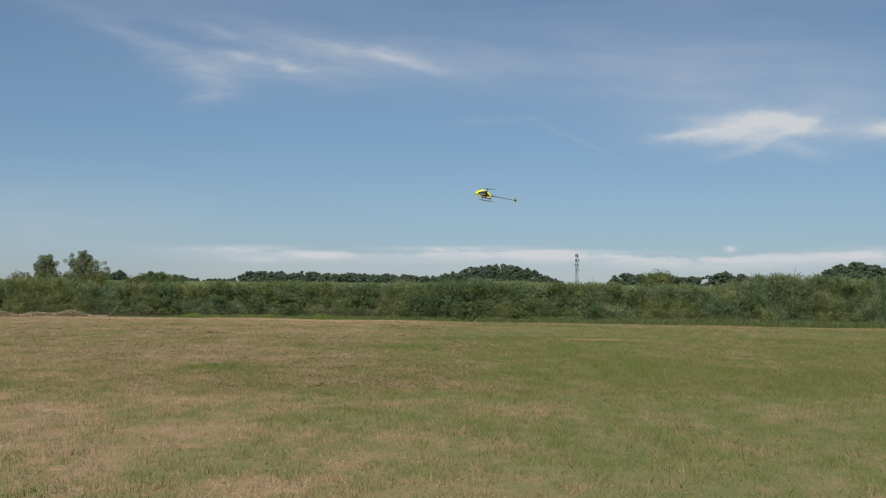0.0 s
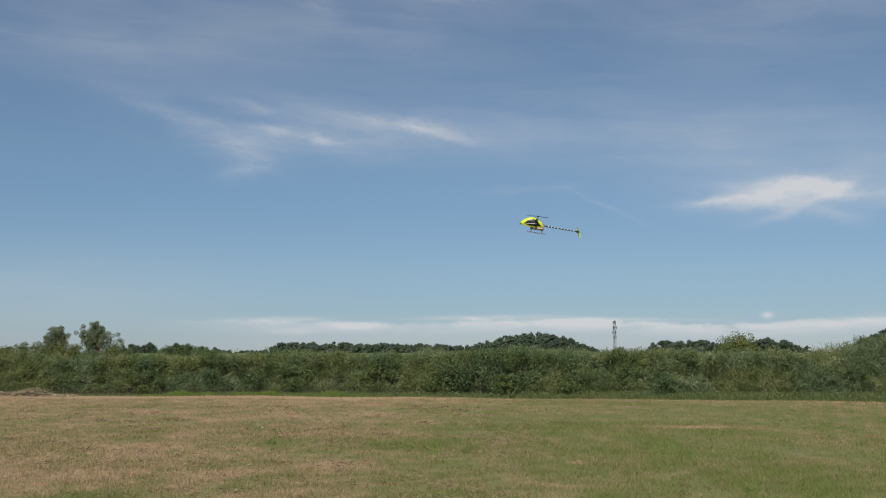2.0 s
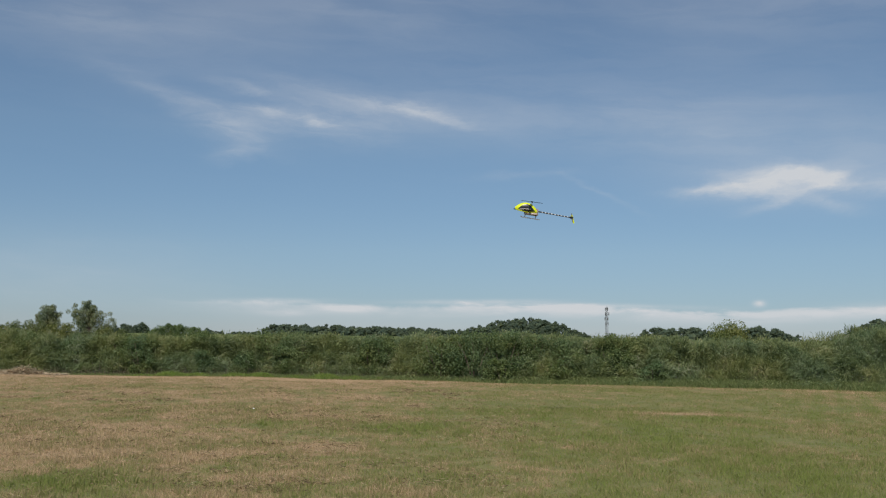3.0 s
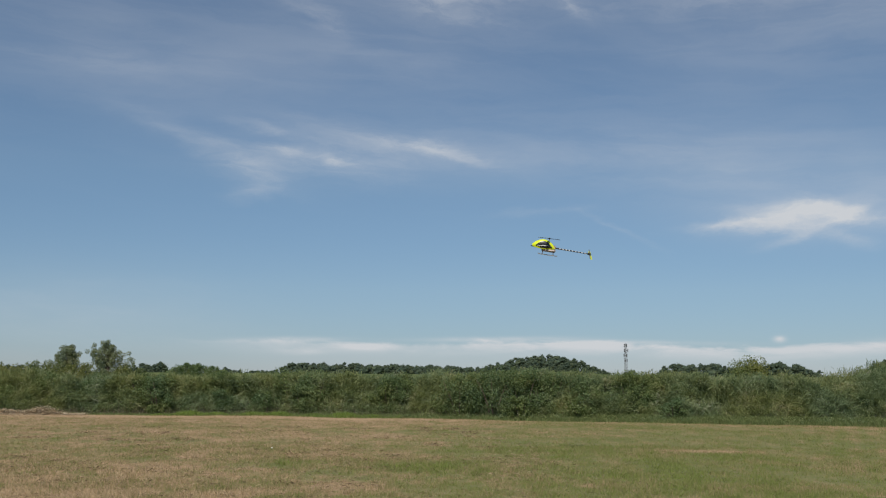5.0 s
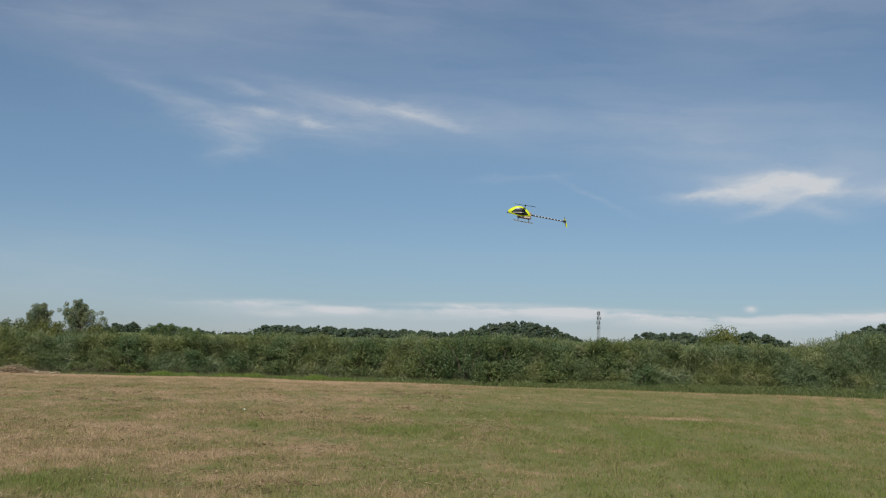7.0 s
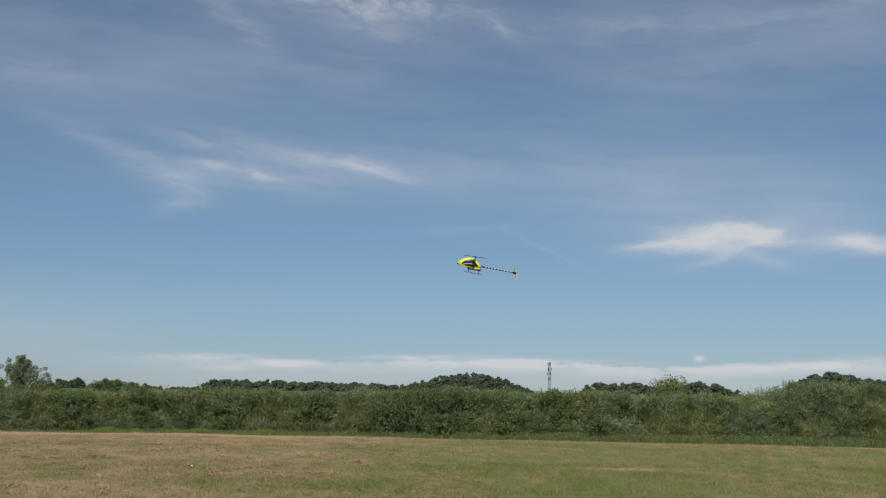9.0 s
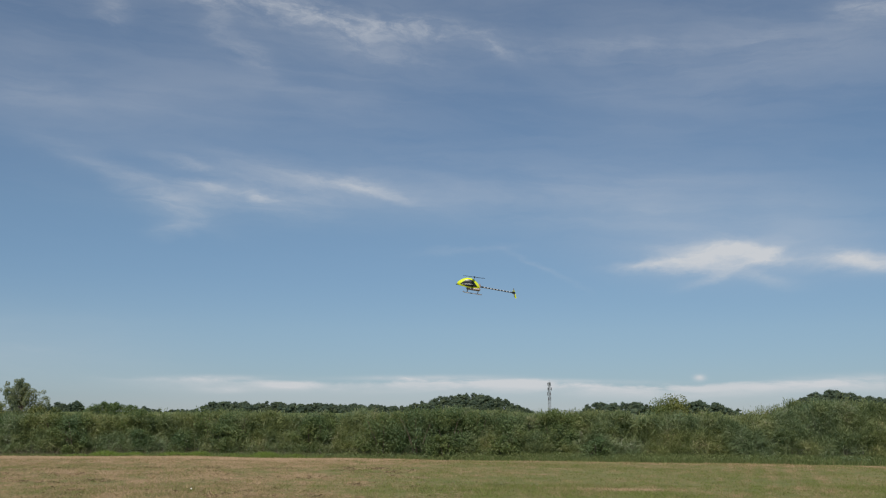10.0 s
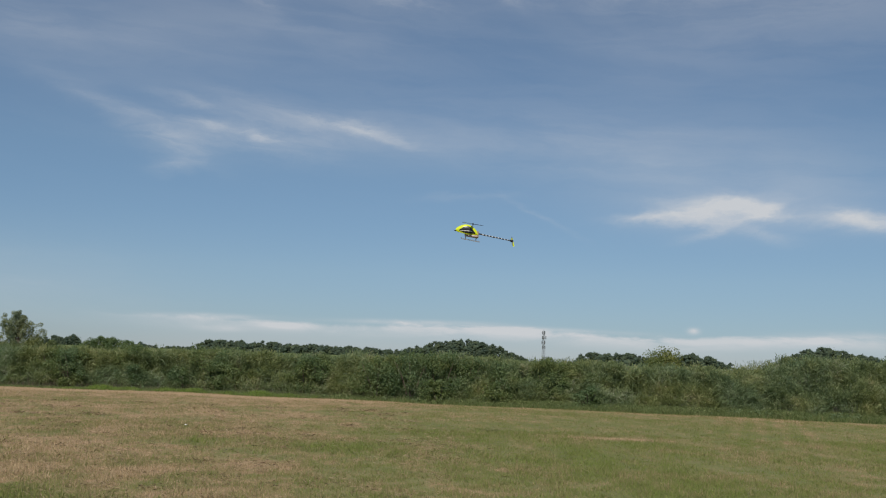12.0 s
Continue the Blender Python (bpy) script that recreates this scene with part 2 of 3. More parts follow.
def field_material():
    mat, k, b, _ = material("mown_field", 0.95, 0.0, 0.1)
    at = k.add("ShaderNodeNewGeometry").outputs["Position"]
    x, y, _z = k.split(at)
    d = dryness(k, at)
    near = k.ramp(d, [(0.0, (0.138, 0.150, 0.058)), (0.35, (0.185, 0.178, 0.078)), (0.65, (0.285, 0.198, 0.112)), (1.0, (0.385, 0.270, 0.172))])
    crumb = k.noise(at, 26.0, 3.0, 0.65)
    near = k.mix(k.m("MULTIPLY", k.step(crumb, 0.50, 0.72), 0.60), near, (0.070, 0.058, 0.032))
    wide = k.noise(at, 0.012, 4.0, 0.55)
    far = k.ramp(wide, [(0.35, (0.085, 0.110, 0.036)), (0.55, (0.115, 0.140, 0.050)), (0.7, (0.150, 0.165, 0.066))])
    # dark brown from the foot of the reeds onwards
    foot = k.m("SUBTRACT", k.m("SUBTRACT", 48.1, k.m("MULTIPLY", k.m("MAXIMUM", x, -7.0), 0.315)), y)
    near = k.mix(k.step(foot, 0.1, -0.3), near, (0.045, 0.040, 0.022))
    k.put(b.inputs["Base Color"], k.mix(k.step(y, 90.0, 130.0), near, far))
    bump(k, b, k.noise(at, 18.0, 4.0, 0.65), 0.5, 0.03)
    return mat


def blade_material(name, own=None):
    """Grass blades; coloured by the field's dryness, or by own ramp stops."""
    mat, k, b, out = material(name, 0.75, 0.0, 0.15)
    geo = k.add("ShaderNodeNewGeometry")
    rnd = geo.outputs["Random Per Island"]
    if own:
        c = k.ramp(rnd, own)
    else:
        d = k.m("ADD", dryness(k, geo.outputs["Position"]), k.m("MULTIPLY", k.m("SUBTRACT", rnd, 0.5), 0.75), clamp=True)
        c = k.ramp(d, [(0.0, (0.184, 0.224, 0.058)), (0.3, (0.230, 0.230, 0.084)), (0.6, (0.325, 0.256, 0.138)), (1.0, (0.505, 0.380, 0.238))])
    k.put(b.inputs["Base Color"], c)
    t = k.add("ShaderNodeBsdfTranslucent")
    k.put(t.inputs[0], c)
    mx = k.add("ShaderNodeMixShader")
    mx.inputs[0].default_value = 0.35
    k.put(mx.inputs[1], b.outputs[0])
    k.put(mx.inputs[2], t.outputs[0])
    k.put(out.inputs[0], mx.outputs[0])
    return mat


def leaf_material(name, stops, gloss=0.55, through_light=0.46, drift=0.25, spread=1.0):
    """Leaves: each its own shade, drifting lighter and darker in large patches."""
    mat, k, b, out = material(name, gloss, 0.0, 0.4)
    geo = k.add("ShaderNodeNewGeometry")
    patch = k.noise(geo.outputs["Position"], 1.1, 4.0, 0.65)
    own = k.m("ADD", k.m("MULTIPLY", geo.outputs["Random Per Island"], spread), 0.5 - 0.5 * spread)
    v = k.m("ADD", own, k.m("MULTIPLY", k.m("SUBTRACT", patch, 0.5), drift * 4), clamp=True)
    hue = k.step(k.noise(geo.outputs["Position"], 0.42, 3.0, 0.6), 0.36, 0.64)
    c = k.mix(1.0, k.ramp(v, stops), k.mix(hue, (0.88, 0.98, 1.10), (1.12, 1.04, 0.86)), "MULTIPLY")
    k.put(b.inputs["Base Color"], c)
    t = k.add("ShaderNodeBsdfTranslucent")
    k.put(t.inputs[0], k.mix(0.5, c, (0.16, 0.22, 0.03)))
    mx = k.add("ShaderNodeMixShader")
    mx.inputs[0].default_value = through_light
    k.put(mx.inputs[1], b.outputs[0])
    k.put(mx.inputs[2], t.outputs[0])
    k.put(out.inputs[0], mx.outputs[0])
    return mat


def bark_material():
    mat, k, b, _ = material("bark", 0.9, 0.0, 0.2)
    at = k.add("ShaderNodeTexCoord").outputs["Object"]
    x, y, z = k.split(at)
    n = k.noise(k.xyz(k.m("MULTIPLY", x, 3.0), k.m("MULTIPLY", y, 3.0), z), 6.0, 5.0, 0.65)
    k.put(b.inputs["Base Color"], k.ramp(n, [(0.3, (0.06, 0.045, 0.03)), (0.6, (0.16, 0.13, 0.10)), (0.8, (0.25, 0.22, 0.17))]))
    bump(k, b, n, 0.6, 0.03)
    return mat


FIELD = field_material()
BLADE = blade_material("mown_grass")
VERGE = blade_material("verge_grass", [(0.0, (0.110, 0.150, 0.052)), (0.6, (0.175, 0.225, 0.082)), (0.92, (0.235, 0.270, 0.115)), (1.0, (0.34, 0.29, 0.16))])
WEED = leaf_material("weed_leaf", [(0.0, (0.095, 0.130, 0.055)), (0.6, (0.180, 0.225, 0.100)), (1.0, (0.270, 0.310, 0.155))])
FRESH = blade_material("fresh_grass", [(0.0, (0.13, 0.20, 0.04)), (0.6, (0.20, 0.29, 0.06)), (1.0, (0.28, 0.34, 0.10))])
STRAW = blade_material("dry_straw", [(0.0, (0.40, 0.31, 0.21)), (0.5, (0.54, 0.44, 0.31)), (1.0, (0.64, 0.55, 0.41))])
CLIPPING = blade_material("straw_clipping", [(0.0, (0.20, 0.14, 0.085)), (0.5, (0.31, 0.235, 0.14)), (1.0, (0.42, 0.33, 0.21))])
CLOD = blade_material("dead_grass", [(0.0, (0.07, 0.05, 0.03)), (0.6, (0.15, 0.10, 0.06)), (1.0, (0.26, 0.18, 0.11))])
REED = leaf_material("reed_leaf", drift=0.60, spread=0.55, stops=[(0.0, (0.074, 0.104, 0.046)), (0.40, (0.158, 0.200, 0.086)), (0.75, (0.250, 0.285, 0.136)), (0.95, (0.320, 0.335, 0.190)), (1.0, (0.38, 0.36, 0.23))])
SHRUB = leaf_material("shrub_leaf", drift=0.42, spread=0.6, stops=[(0.0, (0.060, 0.096, 0.036)), (0.5, (0.122, 0.172, 0.068)), (0.85, (0.190, 0.238, 0.100)), (1.0, (0.240, 0.285, 0.130))])
OLIVE = leaf_material("olive_leaf", [(0.0, (0.070, 0.092, 0.030)), (0.6, (0.150, 0.170, 0.060)), (1.0, (0.235, 0.245, 0.098))])
ELDER = leaf_material("yellow_green_leaf", [(0.0, (0.092, 0.122, 0.032)), (0.6, (0.172, 0.200, 0.060)), (1.0, (0.255, 0.265, 0.100))])
POPLAR = leaf_material("tree_leaf", [(0.0, (0.140, 0.168, 0.098)), (0.6, (0.230, 0.258, 0.150)), (1.0, (0.325, 0.345, 0.215))])
# lifted and blued: the haze of distance is put into these leaf colours
WOOD_LEAF = leaf_material("far_wood_leaf", [(0.0, (0.036, 0.054, 0.034)), (0.6, (0.048, 0.069, 0.041)), (1.0, (0.066, 0.088, 0.050))], 0.9, 0.15, 0.12)
OLD_STALK = blade_material("old_stalk", [(0.0, (0.085, 0.068, 0.045)), (0.6, (0.165, 0.135, 0.090)), (1.0, (0.270, 0.225, 0.155))])
BARK = bark_material()

# ======================================================================
# Builders
# ======================================================================
rng = np.random.default_rng(11)


def link_mesh(name, verts, faces, mat, parent=None, label=""):
    me = bpy.data.meshes.new(name)
    me.from_pydata(verts, [], faces)
    me.materials.append(mat)
    ob = new(name, me)
    ob.parent = parent
    return tagged(ob, label)


def part(name, bm, mat, parent, label="", smooth=False):
    me = bpy.data.meshes.new(name)
    bmesh.ops.recalc_face_normals(bm, faces=bm.faces)
    for f in bm.faces:
        f.smooth = smooth
    bm.to_mesh(me)
    bm.free()
    me.materials.append(mat)
    ob = new(name, me)
    ob.parent = parent
    return tagged(ob, label)


def empty(name, at, label, category, group="", kind=""):
    ob = new(name)
    ob.empty_display_size = 0.2
    ob.matrix_world = at
    return tagged(ob, label, category, group, kind)


def unit(v):
    return v / (np.linalg.norm(v, axis=-1, keepdims=True) + 1e-9)


def rhombs(base, ahead, length, width, sag=0.0, twist=None):
    """Leaves as bent rhombs: base points, unit directions, lengths, widths; sag bends the tip down."""
    n = len(base)
    side = unit(np.cross(ahead, np.array([0, 0, 1.0])) + 1e-4)
    if twist is not None:
        up = np.cross(side, ahead)
        side = side * np.cos(twist)[:, None] + up * np.sin(twist)[:, None]
    L, W = np.broadcast_to(length, n)[:, None], np.broadcast_to(width, n)[:, None]
    mid, tip = base + ahead * L * 0.5, base + ahead * L
    tip = tip - np.array([0, 0, 1.0]) * (L * np.broadcast_to(sag, n)[:, None])
    v = np.stack([base, mid + side * W * 0.5, tip, mid - side * W * 0.5], 1).reshape(-1, 3)
    i = np.arange(n)[:, None] * 4
    f = np.concatenate([i + [0, 1, 3], i + [1, 2, 3]], 1).reshape(-1, 3)
    return v, f


def facing(base, ahead, face, length, width, sag):
    """Leaves as bent rhombs whose flat sides look along face."""
    side = unit(np.cross(ahead, face) + 1e-5)
    L, W = length[:, None], width[:, None]
    mid, tip = base + ahead * L * 0.5, base + ahead * L - np.array([0, 0, 1.0]) * (L * sag[:, None])
    v = np.stack([base, mid + side * W * 0.5, tip, mid - side * W * 0.5], 1).reshape(-1, 3)
    i = np.arange(len(base))[:, None] * 4
    return v, np.concatenate([i + [0, 1, 3], i + [1, 2, 3]], 1).reshape(-1, 3)


def blades(x, y, z, h, wd, lean):
    """Grass blades as single triangles."""
    n = len(x)
    a, b = rng.uniform(0, 2 * np.pi, n), rng.uniform(0, 2 * np.pi, n)
    base = np.stack([x, y, z], -1)
    side = np.stack([np.cos(a), np.sin(a), 0 * a], -1) * (wd * 0.5)[:, None]
    tip = base + np.stack([np.cos(b) * lean * h, np.sin(b) * lean * h, h], -1)
    v = np.stack([base - side, base + side, tip], 1).reshape(-1, 3)
    return v, np.arange(3 * n).reshape(-1, 3)


def joined(pieces):
    vs, fs, off = [], [], 0
    for v, f in pieces:
        vs.append(v)
        fs.append(f + off)
        off += len(v)
    return np.concatenate(vs), np.concatenate(fs)


def tube(bm, points, radii, sides=7, cap=True):
    """A round tapered bar through the points."""
    rings = []
    for i, (p, r) in enumerate(zip(points, radii)):
        p = Vector(p)
        d = Vector(points[min(i + 1, len(points) - 1)]) - Vector(points[max(i - 1, 0)])
        q = d.to_track_quat("Z", "Y")
        rings.append([bm.verts.new(p + q @ Vector((r * math.cos(2 * math.pi * k / sides), r * math.sin(2 * math.pi * k / sides), 0))) for k in range(sides)])
    for lo, hi in zip(rings, rings[1:]):
        for k in range(sides):
            bm.faces.new((lo[k], lo[(k + 1) % sides], hi[(k + 1) % sides], hi[k]))
    if cap:
        bm.faces.new(rings[0][::-1])
        bm.faces.new(rings[-1])
    return bm


def box(bm, x0, y0, z0, x1, y1, z1, bevel=0.0):
    m = Matrix.LocRotScale(((x0 + x1) / 2, (y0 + y1) / 2, (z0 + z1) / 2), None, (x1 - x0, y1 - y0, z1 - z0))
    vs = bmesh.ops.create_cube(bm, size=1.0, matrix=m)["verts"]
    if bevel:
        es = list({e for v in vs for e in v.link_edges})
        bmesh.ops.bevel(bm, geom=es, offset=bevel, segments=2, affect="EDGES")
    return bm


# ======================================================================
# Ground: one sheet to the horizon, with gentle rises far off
# ======================================================================


def smooth(v, lo, hi):
    t = np.clip((v - lo) / (hi - lo), 0, 1)
    return t * t * (3 - 2 * t)


def ground_z(x, y):
    x, y = np.asarray(x, float), np.asarray(y, float)
    rise = 5.4 * smooth(y, 170, 600) + 5.5 * np.exp(-((x - 82) / 30) ** 2 - ((y - 700) / 60) ** 2)
    rise = rise + 7.0 * np.exp(-((x - 325) / 45) ** 2 - ((y - 640) / 70) ** 2)
    return rise - 1.2 * smooth(y, 700, 1400) - 0.12 * smooth(y, 50, 58)


def ground_bump(x, y):
    inside = (np.abs(x) < 58) & (y < 70) & (y > -20)
    return 0.025 * np.sin(x * 0.7 + 1.3 * np.sin(y * 0.31)) * np.sin(y * 0.43) * inside - 0.03


def hedge_y(x):
    """The foot of the reeds."""
    return 47.9 - 0.315 * np.maximum(x, -7.0)


def make_ground():
    xs = np.concatenate([-np.geomspace(60, 4500, 26)[::-1], np.linspace(-58, 58, 59), np.geomspace(60, 4500, 26)])
    ys = np.concatenate([-np.geomspace(30, 4500, 18)[::-1], np.linspace(-28, 70, 50), np.geomspace(74, 4700, 60)])
    X, Y = np.meshgrid(xs, ys)
    v = np.stack([X, Y, ground_z(X, Y) + ground_bump(X, Y)], -1).reshape(-1, 3)
    nx = len(xs)
    i = (np.arange(len(ys) - 1)[:, None] * nx + np.arange(nx - 1)[None]).ravel()
    f = np.stack([i, i + 1, i + nx + 1, i + nx], -1)
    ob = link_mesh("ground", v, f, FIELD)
    tagged(ob, "mown flying field of short green and straw-dry grass", "field", kind="structure")
    ob.data.polygons.foreach_set("use_smooth", [True] * len(f))


make_ground()


def make_grass():
    pieces = []
    # nearest and farthest y, blades to the square metre, height, width
    for y0, y1, per, h, wd in ((-3.5, 7, 1000, 0.045, 0.0090), (7, 12, 2200, 0.045, 0.0082), (12, 18, 1450, 0.044, 0.0102), (18, 28, 800, 0.040, 0.0138), (28, 50, 330, 0.032, 0.018)):
        half = 0.56 * (y1 + 10) + 2
        n = int(per * 2 * half * (y1 - y0))
        x, y = rng.uniform(-half, half, n), rng.uniform(y0, y1, n)
        keep = (np.abs(x - 0.06 * y) < 0.50 * (y + 10) + 1) & (y < hedge_y(x) + 0.3)
        x, y = x[keep], y[keep]
        # tufts stand taller in patches, bare spots lie between
        wave = np.sin(x * 5.1 + 2 * np.sin(y * 2.7)) * np.sin(y * 3.3 + 1.6 * np.sin(x * 2.2)) + 0.6 * np.sin(x * 13.0 + 3 * np.sin(y * 7.0)) * np.sin(y * 9.0 + x) + 0.6 * np.sin(x * 31.0 + 4 * np.sin(y * 11.0)) * np.sin(y * 23.0 + 2 * x)
        tall = np.clip(0.85 + 0.55 * wave, 0.35, 1.9)
        # the greener spots are also longer
        lush = sum(1.6 * r[4] * np.exp(-((x - r[0]) / r[2]) ** 2 - ((y - r[1]) / r[3]) ** 2) for r in GREEN)
        tall = tall * (1 + 1.5 * lush)
        hh = h * tall * rng.uniform(0.45, 1.5, len(x))
        pieces.append(blades(x, y, ground_bump(x, y) - 0.008, hh + 0.008, wd * rng.uniform(0.6, 1.4, len(x)), np.where(rng.uniform(0, 1, len(x)) < 0.75, rng.uniform(0.05, 0.6, len(x)), rng.uniform(0.8, 2.6, len(x)))))
    v, f = joined(pieces)
    tagged(link_mesh("field_grass", v, f, BLADE), "short mown grass blades, green mixed with dry straw", "grass", kind="stuff")


def make_clippings():
    """Small drifts of straw and dead grass left by the mower."""
    for name, mat, piles, label in (("straw_clippings", CLIPPING, 190, "loose straw clippings lying on the mown grass"),
                                    ("dark_clods", CLOD, 120, "small brown clods of dead grass on the field")):
        py = 8 + 30 * rng.uniform(0, 1, piles) ** 1.5
        px = rng.uniform(-1, 0.15, piles) * (0.48 * py + 1) + 0.03 * py
        if mat is CLOD:
            px[:3], py[:3] = (-7.7, -8.3, -7.1), (29.0, 29.3, 28.8)
        each = 45
        r = rng.uniform(0.06, 0.30, piles)
        own = np.repeat(np.arange(piles), each)
        n = len(own)
        x = px[own] + rng.normal(0, 1, n) * r[own] * 1.6
        y = py[own] + rng.normal(0, 1, n) * r[own]
        far = 1 + np.maximum(y - 12, 0) * 0.03
        keep = y < hedge_y(x) - 0.6
        x, y, far = x[keep], y[keep], far[keep]
        n = len(x)
        a = rng.uniform(0, 2 * np.pi, n)
        base = np.stack([x, y, ground_bump(x, y) + rng.uniform(0.01, 0.055, n)], -1)
        d = unit(np.stack([np.cos(a), np.sin(a), rng.uniform(-0.1, 0.5, n)], -1))
        v, f = rhombs(base, d, rng.uniform(0.04, 0.11, n) * far, rng.uniform(0.006, 0.013, n) * far, 0.1, rng.uniform(-0.9, 0.9, n))
        tagged(link_mesh(name, v, f, mat), label, "clippings", kind="stuff")


# ======================================================================
# Reed bed with shrubs at the far side of the field
# ======================================================================
REED_TOP = [(-40, 2.2), (-18.5, 2.12), (-14, 1.92), (-9, 1.94), (-6.2, 2.15), (-4, 2.00), (0, 2.06), (2, 2.12), (4, 2.17), (6, 2.17), (8.5, 2.13), (10, 2.13), (12, 2.11), (14, 2.09),
            (17.0, 2.05), (18.4, 2.36), (19.6, 2.58), (21, 2.56), (40, 2.5)]


def reed_height(x):
    return 1.045 * np.interp(x, [r[0] for r in REED_TOP], [r[1] for r in REED_TOP])


def make_reeds():
    """Reeds: thin stalks below, and tufts of long arching leaves heaped up to the top of the bed."""
    m = 3300
    cx = rng.uniform(-33, 35, m)
    level = np.where(rng.uniform(0, 1, m) < 0.68, rng.uniform(0.06, 1.0, m), rng.uniform(0.88, 1.03, m))
    deep = np.where(level > 0.86, rng.uniform(0.9, 5.5, m) , 0.22 + 1.25 * level ** 1.4 + rng.uniform(0, 0.55, m))
    cove = np.maximum(0, np.sin(cx * 1.3 + 2 * np.sin(cx * 0.37)) * np.sin(level * 5 + cx * 0.9))
    cy = hedge_y(cx) + 0.25 + deep + 0.55 * cove
    keep = np.abs(cx - 0.06 * cy) < 0.52 * (cy + 6)
    cx, cy, level = cx[keep], cy[keep], level[keep]
    r = rng.uniform(0.18, 0.46, len(cx))
    top = reed_height(cx) * (1 + 0.05 * np.sin(cx * 2.1) * np.sin(cx * 0.83 + 1.0))
    cz = np.maximum((top - 0.50) * level, 0.10)
    own = rng.integers(0, len(cx), 330000)
    n = len(own)
    d = unit(rng.normal(0, 1, (n, 3)) + np.array([0.0, -0.25, 0.30]))
    centre = np.stack([cx, cy, cz], -1)[own]
    base = centre + d * (r[own] * rng.uniform(0.15, 0.95, n))[:, None] * np.array([1, 1, 0.9])
    lean = rng.normal(0, 0.30, len(cx))[own]
    ahead = unit(d * 0.55 + rng.normal(0, 0.42, (n, 3)) + np.stack([0.25 + lean, np.full(n, -0.05), np.full(n, 0.75)], -1))
    face = unit(d + rng.normal(0, 0.75, (n, 3)) + np.array([0, -0.25, 0.35]))
    leaf = facing(base, ahead, face, rng.uniform(0.13, 0.36, n), rng.uniform(0.014, 0.034, n), rng.uniform(0.10, 0.55, n))
    # stalks
    n = 11000
    own = rng.integers(0, len(cx), n)
    x, y = cx[own] + rng.normal(0, 0.22, n), np.maximum(cy[own] + rng.normal(0, 0.2, n), hedge_y(cx[own]) + 0.15)
    foot = np.stack([x, y, np.full(n, -0.15)], -1)
    head = foot + np.stack([rng.normal(0.08, 0.12, n), rng.normal(0, 0.1, n), cz[own] + 0.15 + rng.uniform(0.0, 0.42, n)], -1)
    stalk = rhombs(foot, unit(head - foot), np.linalg.norm(head - foot, axis=1), 0.014, 0.0, rng.uniform(0, np.pi, n))
    v, f = joined([stalk, leaf])
    v[:, 2] = np.maximum(v[:, 2], -0.15)
    tagged(link_mesh("reed_bed", v, f, REED), "dense bed of tall green reeds along the field edge", "reeds", kind="stuff")


def make_dead_stalks():
    """Brown old stalks that show at the foot of the reeds on the dry side."""
    n = 7000
    x = -30 + 36 * rng.uniform(0, 1, n) ** 1.15
    y = hedge_y(x) + 0.12 + rng.uniform(0, 0.6, n)
    v, f = blades(x, y, np.full(n, -0.08), rng.uniform(0.10, 0.30, n) + 0.38 * rng.uniform(0, 1, n) ** 3, rng.uniform(0.008, 0.016, n), rng.uniform(0.0, 0.9, n))
    tagged(link_mesh("dead_stalks", v, f, OLD_STALK), "brown dead stalks at the foot of the reeds", "reeds", kind="stuff")


def crown_leaves(centres, radii, count, size, squash=1.0, loose=0.45):
    """Leaves lying like scales on the surface of many small clumps, so that each clump has a lit and a shaded side."""
    idx = rng.integers(0, len(centres), count)
    d = unit(rng.normal(0, 1, (count, 3)))
    r = radii[idx] * (0.55 + 0.50 * rng.uniform(0, 1, count) ** 0.6)
    base = centres[idx] + d * r[:, None] * np.array([1, 1, squash])
    face = unit(d + rng.normal(0, loose, (count, 3)))
    ahead = unit(np.cross(face, rng.normal(0, 1, (count, 3))) + d * 0.35 - np.array([0, 0, 0.35]))
    s = size * rng.uniform(0.6, 1.4, count)
    return facing(base, ahead, face, s, s * 0.55, rng.uniform(0, 0.2, count))


def shrub(name, x, y, h, wd, mat, count, size, label, category="shrub", group="", z0=-0.12, low=0.16, n=44):
    h = h - z0
    top = empty(name, pose(x, y, z0), label, category, group)
    for k in range(6):
        a = rng.uniform(0, 2 * math.pi)
        q = (0.32 * wd * math.cos(a), 0.32 * wd * math.sin(a), h * rng.uniform(0.55, 0.85))
        part("stem", tube(bmesh.new(), [(0.05 * math.cos(a), 0.05 * math.sin(a), 0), (q[0] * 0.5, q[1] * 0.5, q[2] * 0.55), q], [0.03, 0.02, 0.006], 5), BARK, top)
    a, u = rng.uniform(0, 2 * np.pi, n), rng.uniform(0, 1, n) ** 0.5
    zz = rng.uniform(low, 0.92, n)
    spread = np.sqrt(np.clip(1 - ((zz - 0.42) / 0.62) ** 2, 0.05, 1))
    c = np.stack([np.cos(a) * u * wd * 0.46 * spread, np.sin(a) * u * wd * 0.46 * spread, zz * h], -1)
    v, f = crown_leaves(c, rng.uniform(0.12, 0.24, n) * h * 0.62, count, size, 1.0, 1.1)
    v[:, 2] = np.maximum(v[:, 2], 0.02)
    link_mesh("foliage", v, f, mat, top)
    return top


